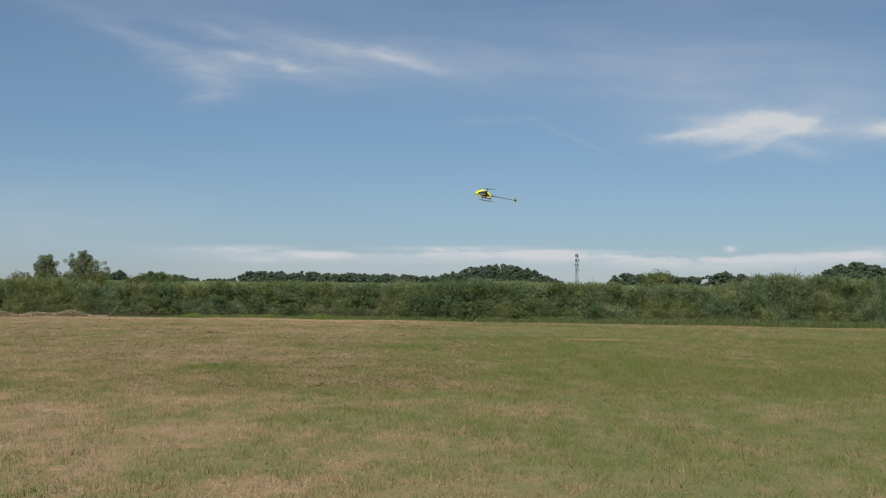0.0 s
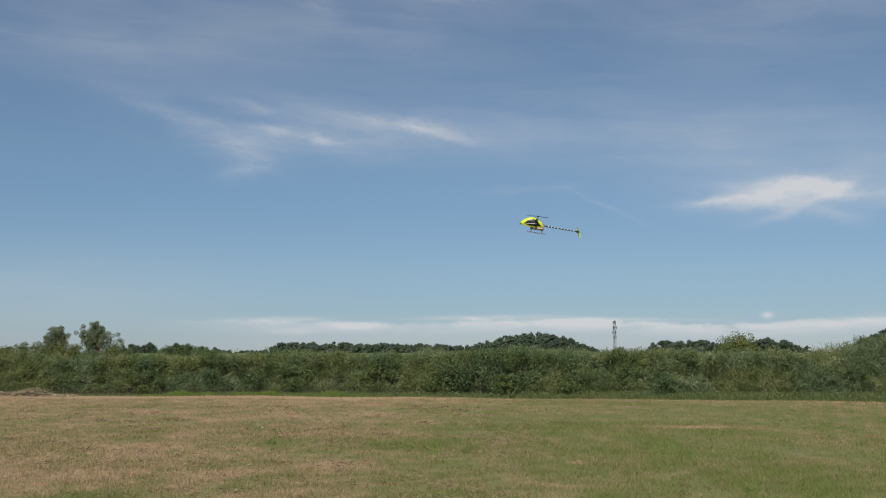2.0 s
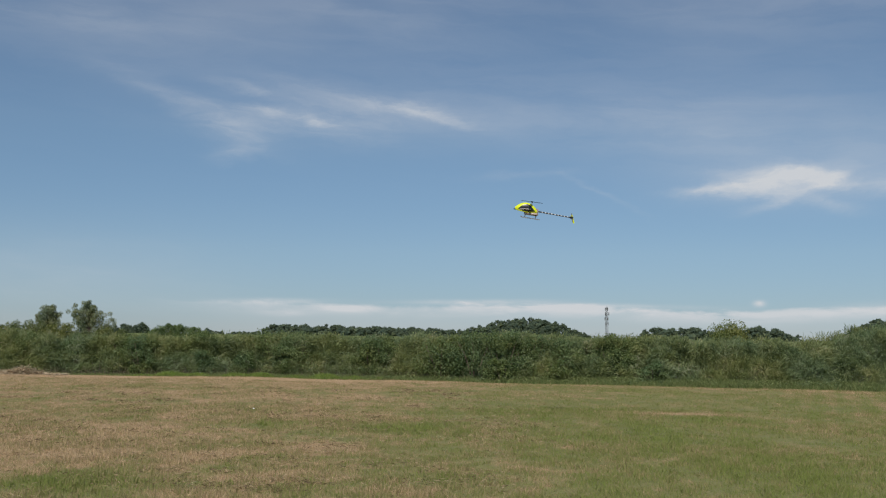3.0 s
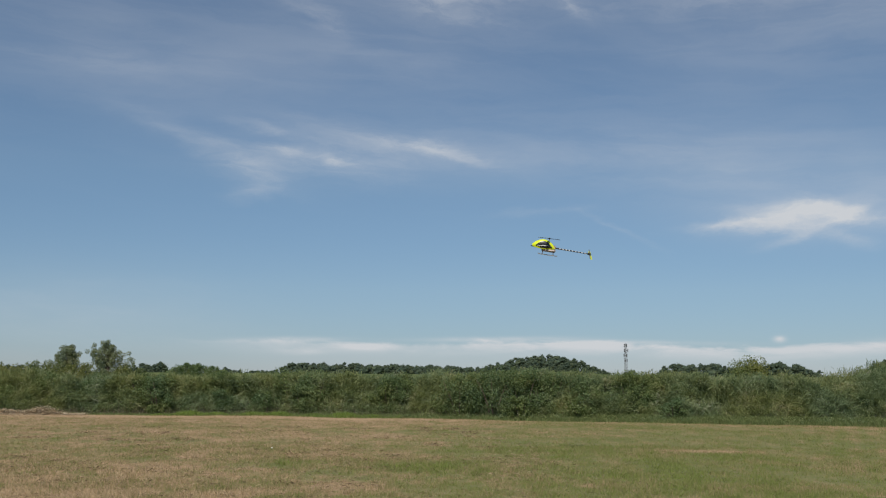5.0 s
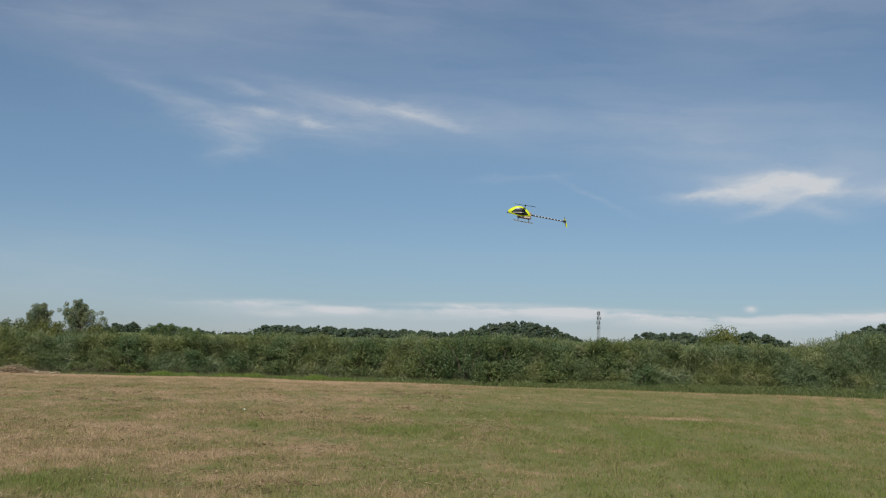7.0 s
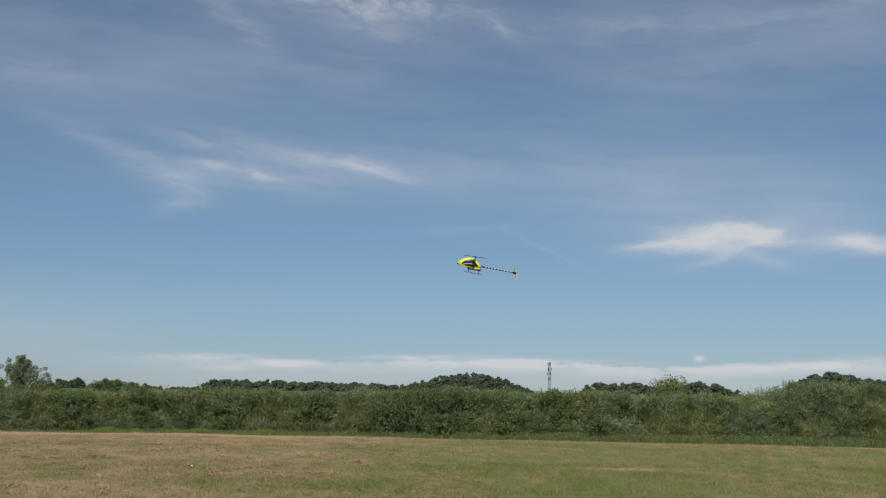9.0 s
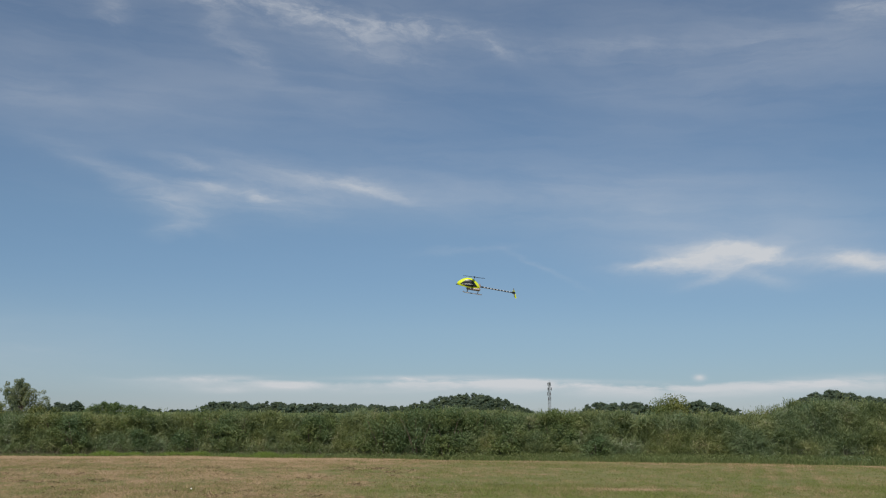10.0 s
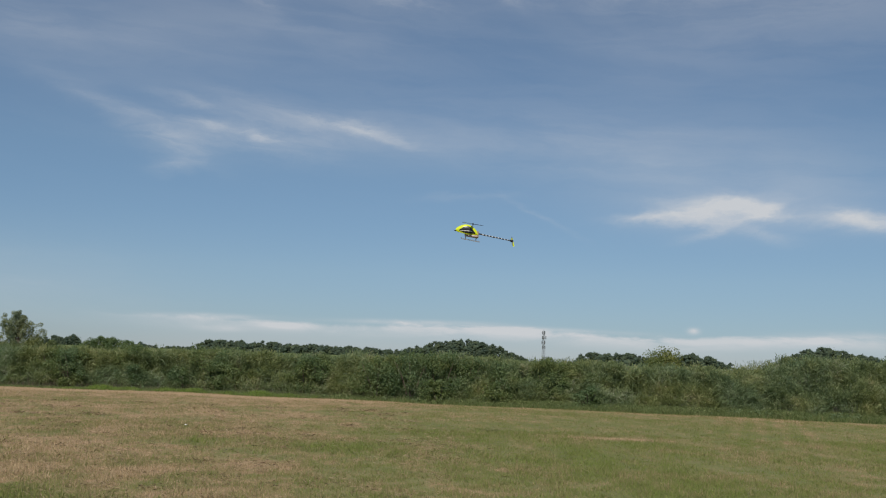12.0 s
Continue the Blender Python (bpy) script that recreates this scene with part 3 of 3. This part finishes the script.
def make_shrubs():
    rows = [(-6.1, 51.3, 2.30, 2.6), (-5.0, 51.0, 2.05, 1.9), (1.6, 48.2, 2.10, 2.2), (3.1, 47.8, 2.20, 2.4), (4.4, 47.6, 2.28, 2.4), (5.6, 47.6, 2.05, 1.8),
            (-1.2, 50.2, 1.95, 1.8), (8.9, 46.8, 2.15, 2.0), (9.8, 46.9, 2.0, 1.6), (6.7, 46.4, 1.05, 1.5), (4.2, 46.9, 1.0, 1.4), (10.4, 45.2, 1.0, 1.4), (20.8, 45.8, 2.55, 2.6), (23.0, 45.2, 2.62, 2.8), (-9.6, 52.3, 2.05, 2.2)]
    # further bushes scattered through the front of the bed
    for k in range(18):
        x = -24 + 34 * (k + rng.uniform(0.1, 0.9)) / 18
        hh = min(float(reed_height(x)) * rng.uniform(0.50, 0.95), 1.95)
        rows.append((x, float(hedge_y(x)) + rng.uniform(0.9, 1.9), hh, hh * rng.uniform(0.8, 1.1)))
    for x, y, h, wd in rows:
        low = h < 1.2
        shrub("shrub", x, y, h, wd, SHRUB, 4000 if low else 7000, 0.074, "low leafy green bush at the foot of the reeds" if low else "dark green leafy shrub growing among the reeds", "shrub", "shrubs in the reed bed")
    shrub("yellow_bush", 14.7, 48.8, 2.74, 2.3, ELDER, 13000, 0.070, "yellow-green bush standing above the reeds", "shrub", "", -0.12, 0.42, 64)
    for x, y, h, wd in ((-20.8, 54.2, 2.42, 3.0), (-18.9, 54.6, 2.58, 3.0), (-17.0, 54.8, 2.42, 2.8), (-14.9, 55.2, 2.22, 2.6)):
        shrub("olive_bush", x, y, h, wd, OLIVE, 9000, 0.078, "broad olive-green bush showing above the reeds", "shrub", "olive bushes behind the reeds", -0.12, 0.35, 60)


def make_verge():
    n = 150000
    x = -26 + 58 * rng.uniform(0, 1, n) ** 0.75
    d = rng.beta(1.2, 1.6, n) * 1.5 - 0.25
    y = hedge_y(x) + d
    tall = np.interp(x, [-26, -13, -9, -3, 3, 8, 32], [0.14, 0.12, 0.20, 0.22, 0.27, 0.36, 0.40])
    h = tall * rng.uniform(0.4, 1.15, n) * (0.55 + 0.45 * smooth(d, -0.25, 0.5))
    v, f = blades(x, y, np.full(n, -0.06), h + 0.03, rng.uniform(0.014, 0.032, n), rng.uniform(0.1, 0.8, n))
    tagged(link_mesh("verge_grass", v, f, VERGE), "fringe of uncut bright green grass before the reeds", "grass", kind="stuff")


def make_weeds():
    """Low leafy weeds in front of the reeds, taller towards the greener end."""
    m = 620
    x = rng.uniform(-2, 32, m)
    keep = rng.uniform(0, 1, m) < np.interp(x, [-2, 6, 32], [0.25, 0.9, 1.0])
    x = x[keep]
    r = np.interp(x, [-2, 8, 32], [0.10, 0.14, 0.16]) * rng.uniform(0.7, 1.3, len(x))
    c = np.stack([x, hedge_y(x) + rng.uniform(-0.05, 0.6, len(x)), r * 0.75], -1)
    v, f = crown_leaves(c, r, 26000, 0.075)
    v[:, 2] = np.maximum(v[:, 2], -0.02)
    tagged(link_mesh("weeds", v, f, WEED), "low leafy green weeds at the foot of the reeds", "weeds", kind="stuff")


def make_fresh_strip():
    """A brighter run of lush grass between the straw and the reeds."""
    n = 15000
    x = rng.uniform(-13.5, -1.0, n)
    d = rng.normal(0.05, 0.16, n)
    h = 0.27 * smooth(x, -13.5, -11.0) * (0.6 + 0.4 * np.sin(x * 3.1) * np.sin(x * 1.3)) * rng.uniform(0.4, 1.2, n) + 0.03
    v, f = blades(x, hedge_y(x) + d, np.full(n, -0.06), h, rng.uniform(0.012, 0.026, n), rng.uniform(0.1, 0.8, n))
    tagged(link_mesh("fresh_grass", v, f, FRESH), "lush bright green grass at the foot of the reeds", "grass", kind="stuff")


def make_hay():
    n = 14000
    x = rng.uniform(-26.0, -15.2, n)
    ridge = 0.38 * (0.55 + 0.45 * np.sin(x * 2.3) * np.sin(x * 0.9 + 1)) * smooth(x, -15.2, -17.0)
    d = rng.normal(0, 0.35, n)
    y = 49.6 + d
    z = ridge * np.exp(-(d / 0.4) ** 2) * rng.uniform(0.2, 1, n) - 0.03
    a = rng.uniform(0, 2 * np.pi, n)
    v, f = rhombs(np.stack([x, y, z], -1), unit(np.stack([np.cos(a), np.sin(a), rng.uniform(-0.1, 0.5, n)], -1)), rng.uniform(0.12, 0.35, n), 0.04, 0.1)
    v[:, 2] = np.maximum(v[:, 2], -0.02)
    tagged(link_mesh("hay_windrow", v, f, STRAW), "low heap of raked dry hay beside the reeds", "hay", kind="stuff")


# ======================================================================
# Behind the reeds: two trees, far woods, a lattice mast
# ======================================================================


def place(azimuth, dist):
    return dist * math.sin(radians(azimuth)), dist * math.cos(radians(azimuth))


def tree(azimuth, dist, top_z, outline, label):
    """A tree whose crown follows rows of height (share), half width and sideways shift (metres)."""
    x, y = place(azimuth, dist)
    z0 = float(ground_z(x, y)) - 0.1
    h = top_z - z0
    top = empty("tree", pose(x, y, z0, 0, 0, -azimuth), label, "tree", "pair of trees behind the reeds")
    part("trunk", tube(bmesh.new(), [(0, 0, 0), (0.06, 0, h * 0.25), (-0.05, 0.05, h * 0.55), (0.03, 0, h * 0.88)], [0.030 * h, 0.022 * h, 0.012 * h, 0.003 * h], 8), BARK, top)
    hs, ws, cs = zip(*outline)
    centres, radii = [], []
    for k in range(46):
        s = hs[0] + (hs[-1] - hs[0]) * ((k + rng.uniform(0.1, 0.9)) / 46) ** 0.80
        half, mid = float(np.interp(s, hs, ws)), float(np.interp(s, hs, cs))
        a = 2.4 * k + rng.uniform(-0.5, 0.5)
        reach = half * rng.uniform(0.08, 1.0) ** 0.6
        q = Vector((mid + math.cos(a) * reach, math.sin(a) * reach * 0.7, s * h))
        p = Vector((0.0, 0, max(0.18, s - 0.28) * h))
        part("limb", tube(bmesh.new(), [p, p.lerp(q, 0.5) + Vector((0, 0, 0.02 * h)), q], [0.007 * h, 0.004 * h, 0.0015 * h], 5), BARK, top)
        # sprays of leaves along the outer half of the limb, smaller towards its tip
        for u in (0.55, 0.72, 0.86, 1.0, 1.10):
            c = p.lerp(q, u) + Vector((rng.normal(0, 0.16), rng.normal(0, 0.16), rng.normal(0.05, 0.14)))
            centres.append(tuple(c))
            radii.append(rng.uniform(0.34, 0.52) * (1.35 - 0.62 * u))
    v, f = crown_leaves(np.array(centres), np.array(radii), 30000, 0.125, 0.85, 1.4)
    link_mesh("crown", v, f, POPLAR, top)


def ball_mesh():
    bm = bmesh.new()
    bmesh.ops.create_icosphere(bm, subdivisions=2, radius=1.0)
    v = np.array([tuple(p.co) for p in bm.verts])
    f = np.array([[p.index for p in q.verts] for q in bm.faces])
    bm.free()
    return v, f


BALL_V, BALL_F = ball_mesh()


def lumps(centres, radii, squash=0.8):
    """Rough, dented boughs of a distant tree."""
    n, m = len(centres), len(BALL_V)
    dent = 1 + 0.20 * rng.normal(0, 1, (n, m, 1))
    v = centres[:, None] + BALL_V[None] * radii[:, None, None] * dent * np.array([1, 1, squash])
    f = BALL_F[None] + (np.arange(n) * m)[:, None, None]
    return v.reshape(-1, 3), f.reshape(-1, 3)


def wood(name, dist, line, label, spacing=4.0, mat=None, deep=30.0, slope=0, solid=True):
    """A far belt of trees whose tops follow a line of azimuth and elevation, in degrees."""
    azs, els = [p[0] for p in line], [p[1] for p in line]
    pieces = []
    span = radians(azs[-1] - azs[0]) * dist
    for row in range(-slope, 3):
        n = max(1, int(span / spacing))
        for k in range(n):
            a = azs[0] + (azs[-1] - azs[0]) * (k + rng.uniform(0.1, 0.9)) / n
            d = dist + row * deep / 3 + rng.uniform(-4, 4)
            x, y = place(a, d)
            z0 = float(ground_z(x, y))
            level = float(np.interp(a, azs, els)) + 0.10
            share = 1.0 if row >= 1 else 0.95 if row == 0 else 0.95 + 0.15 * row
            z1 = EYE_H + d * math.tan(radians(level)) * share - abs(rng.normal(0, 0.0022 * dist))
            h = max(z1 - z0, 2.2)
            r = min(0.34 * h, 2.9) * rng.uniform(0.55, 1.35)
            u = unit(rng.normal(0, 1, (8, 3)) + np.array([0, -0.3, 0.25]))
            crown = np.concatenate([np.array([[x, y, z1 - 0.5 * r]]), np.array([x, y, z1 - 1.05 * r]) + u * np.array([0.85 * r, 0.85 * r, 0.6 * r])])
            under = np.stack([x + rng.uniform(-spacing, spacing, 6) * 0.9, y - rng.uniform(0, 1, 6), z0 + (h - r) * np.linspace(0.0, 0.9, 6)], -1)
            c = np.concatenate([crown, under])
            rad = np.concatenate([[0.5 * r], rng.uniform(0.30, 0.52, 8) * r, rng.uniform(0.65, 1.0, 6) * r])
            if solid:
                pieces.append(lumps(c, rad * 0.84))
            pieces.append(crown_leaves(c, rad * 1.18, 400 if solid else 2400, 0.03 * r + (0.34 if solid else 0.17), 1.0, 0.7))
    v, f = joined(pieces)
    tagged(link_mesh(name, v, f, mat or WOOD_LEAF), label, "woodland", kind="stuff")


def make_far():
    tree(-16.05, 150, 6.75, [(0.22, 2.2, 0.5), (0.40, 3.0, 0.5), (0.58, 2.9, 0.25), (0.74, 2.3, -0.1), (0.85, 1.5, -0.3), (0.93, 0.4, -0.35)], "broad tree with an airy grey-green crown")
    tree(-18.0, 156, 6.35, [(0.22, 1.7, 0.4), (0.42, 2.5, 0.1), (0.62, 2.3, 0.0), (0.76, 1.7, 0.05), (0.86, 1.0, 0.2), (0.93, 0.4, 0.2)], "smaller tree with a rounded grey-green crown")
    wood("far_woodland", 690, [(-7.6, 0.62), (-6.9, 0.90), (-4.9, 0.92), (-3.1, 0.88), (-1.3, 0.86), (0.5, 0.80), (3.4, 0.72)], "long dark belt of woodland beyond the far field")
    wood("wooded_hill", 690, [(3.4, 0.78), (4.5, 1.14), (5.9, 1.37), (7.2, 1.38), (8.2, 1.13), (8.8, 0.85), (9.5, 0.60)], "dark green wooded hill beyond the far field", 4.4, None, 40.0, 3)
    wood("far_copse", 680, [(12.4, 0.80), (12.85, 0.96), (13.9, 0.92), (15.0, 1.0), (15.9, 0.84), (17.0, 0.84)], "dark copse beyond the reeds", 4.4)
    wood("far_copse", 700, [(17.3, 0.88), (18.2, 1.10), (19.0, 1.06), (19.4, 0.82), (20.2, 0.60)], "dark copse beyond the reeds", 4.4)
    wood("wooded_hill", 640, [(22.6, 0.85), (23.3, 1.25), (23.9, 1.48), (24.6, 1.60), (25.7, 1.42), (26.8, 1.22), (29.0, 1.05)], "dark green wooded hill behind the reeds", 4.4, None, 40.0, 3)
    wood("far_copse", 560, [(-14.95, 0.62), (-14.1, 0.80), (-13.45, 0.84), (-13.2, 0.66)], "small dark copse beyond the reeds", 3.0)
    wood("far_thicket", 300, [(-13.1, 0.60), (-12.2, 0.79), (-11.3, 0.78), (-10.7, 0.60)], "rounded green thicket beyond the reeds", 2.2, SHRUB, 6.0, 0, False)
    wood("far_woodland", 900, [(-10.7, 0.50), (-10.2, 0.62), (-10.0, 0.48), (-7.5, 0.45)], "thin far tree line on the horizon")
    wood("far_woodland", 520, [(-24.0, 0.60), (-22.2, 0.62), (-20.2, 0.62), (-19.5, 0.4)], "dark tree belt behind the reeds", 4.5)


STEEL = plain("galvanised_steel", (0.20, 0.205, 0.21), 0.6, 0.2)
PANEL_GREY = plain("antenna_grey", (0.14, 0.145, 0.15), 0.5)


def make_mast():
    dist = 520.0
    x, y = place(10.6, dist)
    z0 = float(ground_z(x, y))
    h = EYE_H + dist * math.tan(radians(2.02)) - z0
    top = empty("lattice_mast", pose(x, y, z0, 0, 0, 20), "slim grey steel lattice mast with antenna panels", "mast")
    w0, w1 = 0.55, 0.34
    corners = [(-1, -1), (1, -1), (1, 1), (-1, 1)]
    for cx, cy in corners:
        part("leg", tube(bmesh.new(), [(cx * w0, cy * w0, 0), (cx * w1, cy * w1, h)], [0.075, 0.06], 6), STEEL, top)
    n = 11
    for i in range(n):
        za, zb = h * i / n, h * (i + 1) / n
        ra, rb = w0 + (w1 - w0) * i / n, w0 + (w1 - w0) * (i + 1) / n
        for j in range(4):
            (ax, ay), (bx, by) = corners[j], corners[(j + 1) % 4]
            bm = tube(bmesh.new(), [(ax * ra, ay * ra, za), (bx * rb, by * rb, zb)], [0.035, 0.035], 5)
            part("brace", bm, STEEL, top)
            part("brace", tube(bmesh.new(), [(ax * rb, ay * rb, zb), (bx * rb, by * rb, zb)], [0.03, 0.03], 5), STEEL, top)
    tiers = [h - 0.9 - 2.3 * i for i in range(4)]
    for i, zc in enumerate(tiers):
        reach = (0.70, 0.98, 0.88, 0.66)[i]
        for k in range(3):
            a = (k + 0.5 * (i % 2)) * math.pi * 2 / 3 + 0.3
            cx, cy = reach * math.cos(a), reach * math.sin(a)
            panel = part("antenna_panel", box(bmesh.new(), cx - 0.16, cy - 0.12, zc - 0.72, cx + 0.16, cy + 0.12, zc + 0.72, 0.04), PANEL_GREY, top)
            part("antenna_arm", tube(bmesh.new(), [(cx * 0.4, cy * 0.4, zc), (cx, cy, zc)], [0.05, 0.05], 5), STEEL, panel)
        ring = [(0.6 * math.cos(t), 0.6 * math.sin(t), zc) for t in np.linspace(0, 2 * math.pi, 13)]
        part("ring", tube(bmesh.new(), ring, [0.05] * 13, 5, False), STEEL, top)
    part("rod", tube(bmesh.new(), [(0, 0, h - 1.0), (0, 0, h + 0.9)], [0.05, 0.02], 6), STEEL, top)


# ======================================================================
# Model helicopter in flight
# ======================================================================
YELLOW = plain("fluorescent_yellow", (0.62, 0.70, 0.02), 0.3, 0.0, 0.05)
BLACK = plain("carbon_black", (0.018, 0.018, 0.020), 0.35)
SILVER = plain("bare_aluminium", (0.62, 0.60, 0.58), 0.35, 0.8)
WHITE = plain("white_plastic", (0.72, 0.72, 0.70), 0.45, 0.0, 0.05)
PANEL_PALE = plain("pale_boom_paint", (0.42, 0.43, 0.44), 0.4)
COPPER = plain("pinkish_metal", (0.42, 0.33, 0.29), 0.45, 0.4)


def loft(sections, closed=True):
    """Skin through rings of points of equal count."""
    bm = bmesh.new()
    rings = [[bm.verts.new(p) for p in s] for s in sections]
    n = len(rings[0])
    for lo, hi in zip(rings, rings[1:]):
        for k in range(n if closed else n - 1):
            bm.faces.new((lo[k], lo[(k + 1) % n], hi[(k + 1) % n], hi[k]))
    return bm


def canopy_ring(s, a0, a1, grow=0.0, steps=10):
    """A stretch of the canopy's cross-section at s (0 nose, 1 rear), from angle a0 to a1 off the top."""
    x = -0.42 + 0.52 * s
    zt = -0.02 + 0.165 * math.sin(math.pi * min(1, 0.04 + 0.96 * s)) ** 0.75
    zb = -0.040 - 0.085 * math.sin(math.pi * s) ** 0.6
    wd = 0.012 + 0.075 * math.sin(math.pi * (0.05 + 0.9 * s)) ** 0.7 + grow
    mid, half = (zt + zb) / 2, (zt - zb) / 2 + grow
    return [(x, wd * math.sin(t), mid + half * math.cos(t)) for t in np.linspace(radians(a0), radians(a1), steps)]


def make_helicopter():
    dist, azimuth, elev = 24.2, 6.75, 7.1
    x, y = place(azimuth, dist)
    top = empty("model_helicopter", pose(x, y, EYE_H + dist * math.tan(radians(elev)), 8, 9, -6),
                "yellow and black radio-controlled model helicopter flying above the field", "helicopter")
    ss = np.linspace(0, 1, 15)
    canopy = part("canopy", loft([canopy_ring(s, -122, 122, 0.0, 25) for s in ss], False), YELLOW, top, "fluorescent yellow canopy shell", True)
    for k in (1, -1):
        us = np.linspace(0.02, 0.98, 13)
        part("side_window", loft([canopy_ring(0.13 + 0.76 * u, (96 - 54 * math.sin(math.pi * u) ** 0.8) * k, (97 + 19 * math.sin(math.pi * u)) * k, 0.004, 8) for u in us], False), BLACK, canopy, "black canopy window", True)
        part("canopy_stripe", loft([canopy_ring(0.20 + 0.50 * u, (98 - 16 * u) * k, (102 - 14 * u) * k, 0.007, 3) for u in us], False), WHITE, canopy, "white stripe across the canopy window", True)
        part("lower_trim", loft([canopy_ring(s, 117 * k, 126 * k, 0.003, 3) for s in ss], False), YELLOW, canopy, "yellow lower edge of the canopy", True)
    part("nose_cone", tube(bmesh.new(), [(-0.45, 0, -0.045), (-0.40, 0, -0.03), (-0.34, 0, -0.03)], [0.006, 0.022, 0.034], 10), BLACK, canopy)
    chassis = part("chassis", box(bmesh.new(), -0.20, -0.035, -0.125, 0.11, 0.035, 0.04, 0.012), COPPER, top, "brown and silver engine frame")
    part("side_frame", box(bmesh.new(), -0.22, -0.042, -0.075, 0.10, 0.042, -0.05, 0.004), SILVER, chassis)
    part("engine", tube(bmesh.new(), [(-0.05, -0.06, -0.06), (-0.05, 0.06, -0.06)], [0.035, 0.035], 12), SILVER, chassis)
    part("muffler", tube(bmesh.new(), [(-0.12, -0.06, -0.09), (-0.10, -0.06, -0.09), (0.08, -0.06, -0.08), (0.12, -0.06, -0.08)], [0.012, 0.024, 0.024, 0.010], 10), COPPER, top)
    part("fuel_tank", box(bmesh.new(), -0.22, -0.04, -0.05, -0.12, 0.04, 0.02, 0.012), WHITE, top)
    for k in (1, -1):
        skid = part("skid", tube(bmesh.new(), [(-0.27, 0.11 * k, -0.172), (-0.23, 0.11 * k, -0.190), (0.13, 0.11 * k, -0.190), (0.17, 0.11 * k, -0.186)], [0.008] * 4, 7), SILVER, top, "pale landing skid")
        for xx in (-0.17, 0.07):
            part("strut", tube(bmesh.new(), [(xx, 0.02 * k, -0.11), (xx, 0.075 * k, -0.14), (xx, 0.11 * k, -0.190)], [0.010, 0.009, 0.008], 6), BLACK, skid)
    boom = part("tail_boom", tube(bmesh.new(), [(0.08, 0, -0.015), (0.12, 0, -0.015), (0.86, 0, -0.03)], [0.026, 0.017, 0.013], 10), BLACK, top, "black and grey tail boom")
    for xx in np.linspace(0.19, 0.76, 9):
        part("boom_band", tube(bmesh.new(), [(xx, 0, -0.0155 - 0.0170 * (xx - 0.12)), (xx + 0.028, 0, -0.0158 - 0.0170 * (xx - 0.12))], [0.0176 - 0.0054 * (xx - 0.12)] * 2, 10), PANEL_PALE, boom)
    gearbox = part("tail_gearbox", box(bmesh.new(), 0.83, -0.022, -0.055, 0.90, 0.022, -0.005, 0.006), BLACK, top)
    bm = bmesh.new()
    prof = [(0.84, 0.03), (0.88, 0.03), (0.95, -0.14), (0.92, -0.15), (0.86, -0.05), (0.84, -0.03)]
    sides = [[bm.verts.new((px, yy, pz)) for px, pz in prof] for yy in (-0.004, 0.004)]
    bm.faces.new(sides[0][::-1])
    bm.faces.new(sides[1])
    for i in range(len(prof)):
        j = (i + 1) % len(prof)
        bm.faces.new((sides[0][i], sides[0][j], sides[1][j], sides[1][i]))
    part("tail_fin", bm, YELLOW, top, "fluorescent yellow tail fin")
    for ang in (75, 255):
        bm = box(bmesh.new(), 0.015, -0.002, -0.010, 0.10, 0.002, 0.010, 0.0015)
        bmesh.ops.transform(bm, matrix=pose(0.875, -0.035, -0.03, 0, ang, 0), verts=bm.verts)
        part("tail_rotor_blade", bm, PANEL_GREY, gearbox)
    part("main_shaft", tube(bmesh.new(), [(-0.06, 0, 0.05), (-0.06, 0, 0.19)], [0.008, 0.008], 8), SILVER, top)
    head = part("rotor_head", box(bmesh.new(), -0.085, -0.06, 0.165, -0.035, 0.06, 0.195, 0.008), BLACK, top)
    for ang in (72, 252):
        bm = box(bmesh.new(), 0.06, -0.028, -0.004, 0.70, 0.028, 0.004, 0.003)
        bmesh.ops.transform(bm, matrix=pose(-0.06, 0, 0.18, 5, 0, ang), verts=bm.verts)
        part("rotor_blade", bm, BLACK, head, "thin black rotor blade")


def make_scrap():
    bm = bmesh.new()
    bmesh.ops.create_icosphere(bm, subdivisions=2, radius=0.024)
    for p in bm.verts:
        p.co *= 1 + 0.5 * noise.noise(p.co * 40)
        p.co.z *= 0.6
    ob = part("paper_scrap", bm, WHITE, None, "small crumpled white scrap lying on the mown grass")
    ob.matrix_world = pose(-3.5, 25.65, float(ground_bump(np.array(-3.5), np.array(25.65))) + 0.045)
    tagged(ob, category="litter")


make_far()
make_mast()
make_reeds()
make_dead_stalks()
make_shrubs()
make_hay()
make_verge()
make_fresh_strip()
make_weeds()
make_helicopter()
make_scrap()
make_grass()
make_clippings()
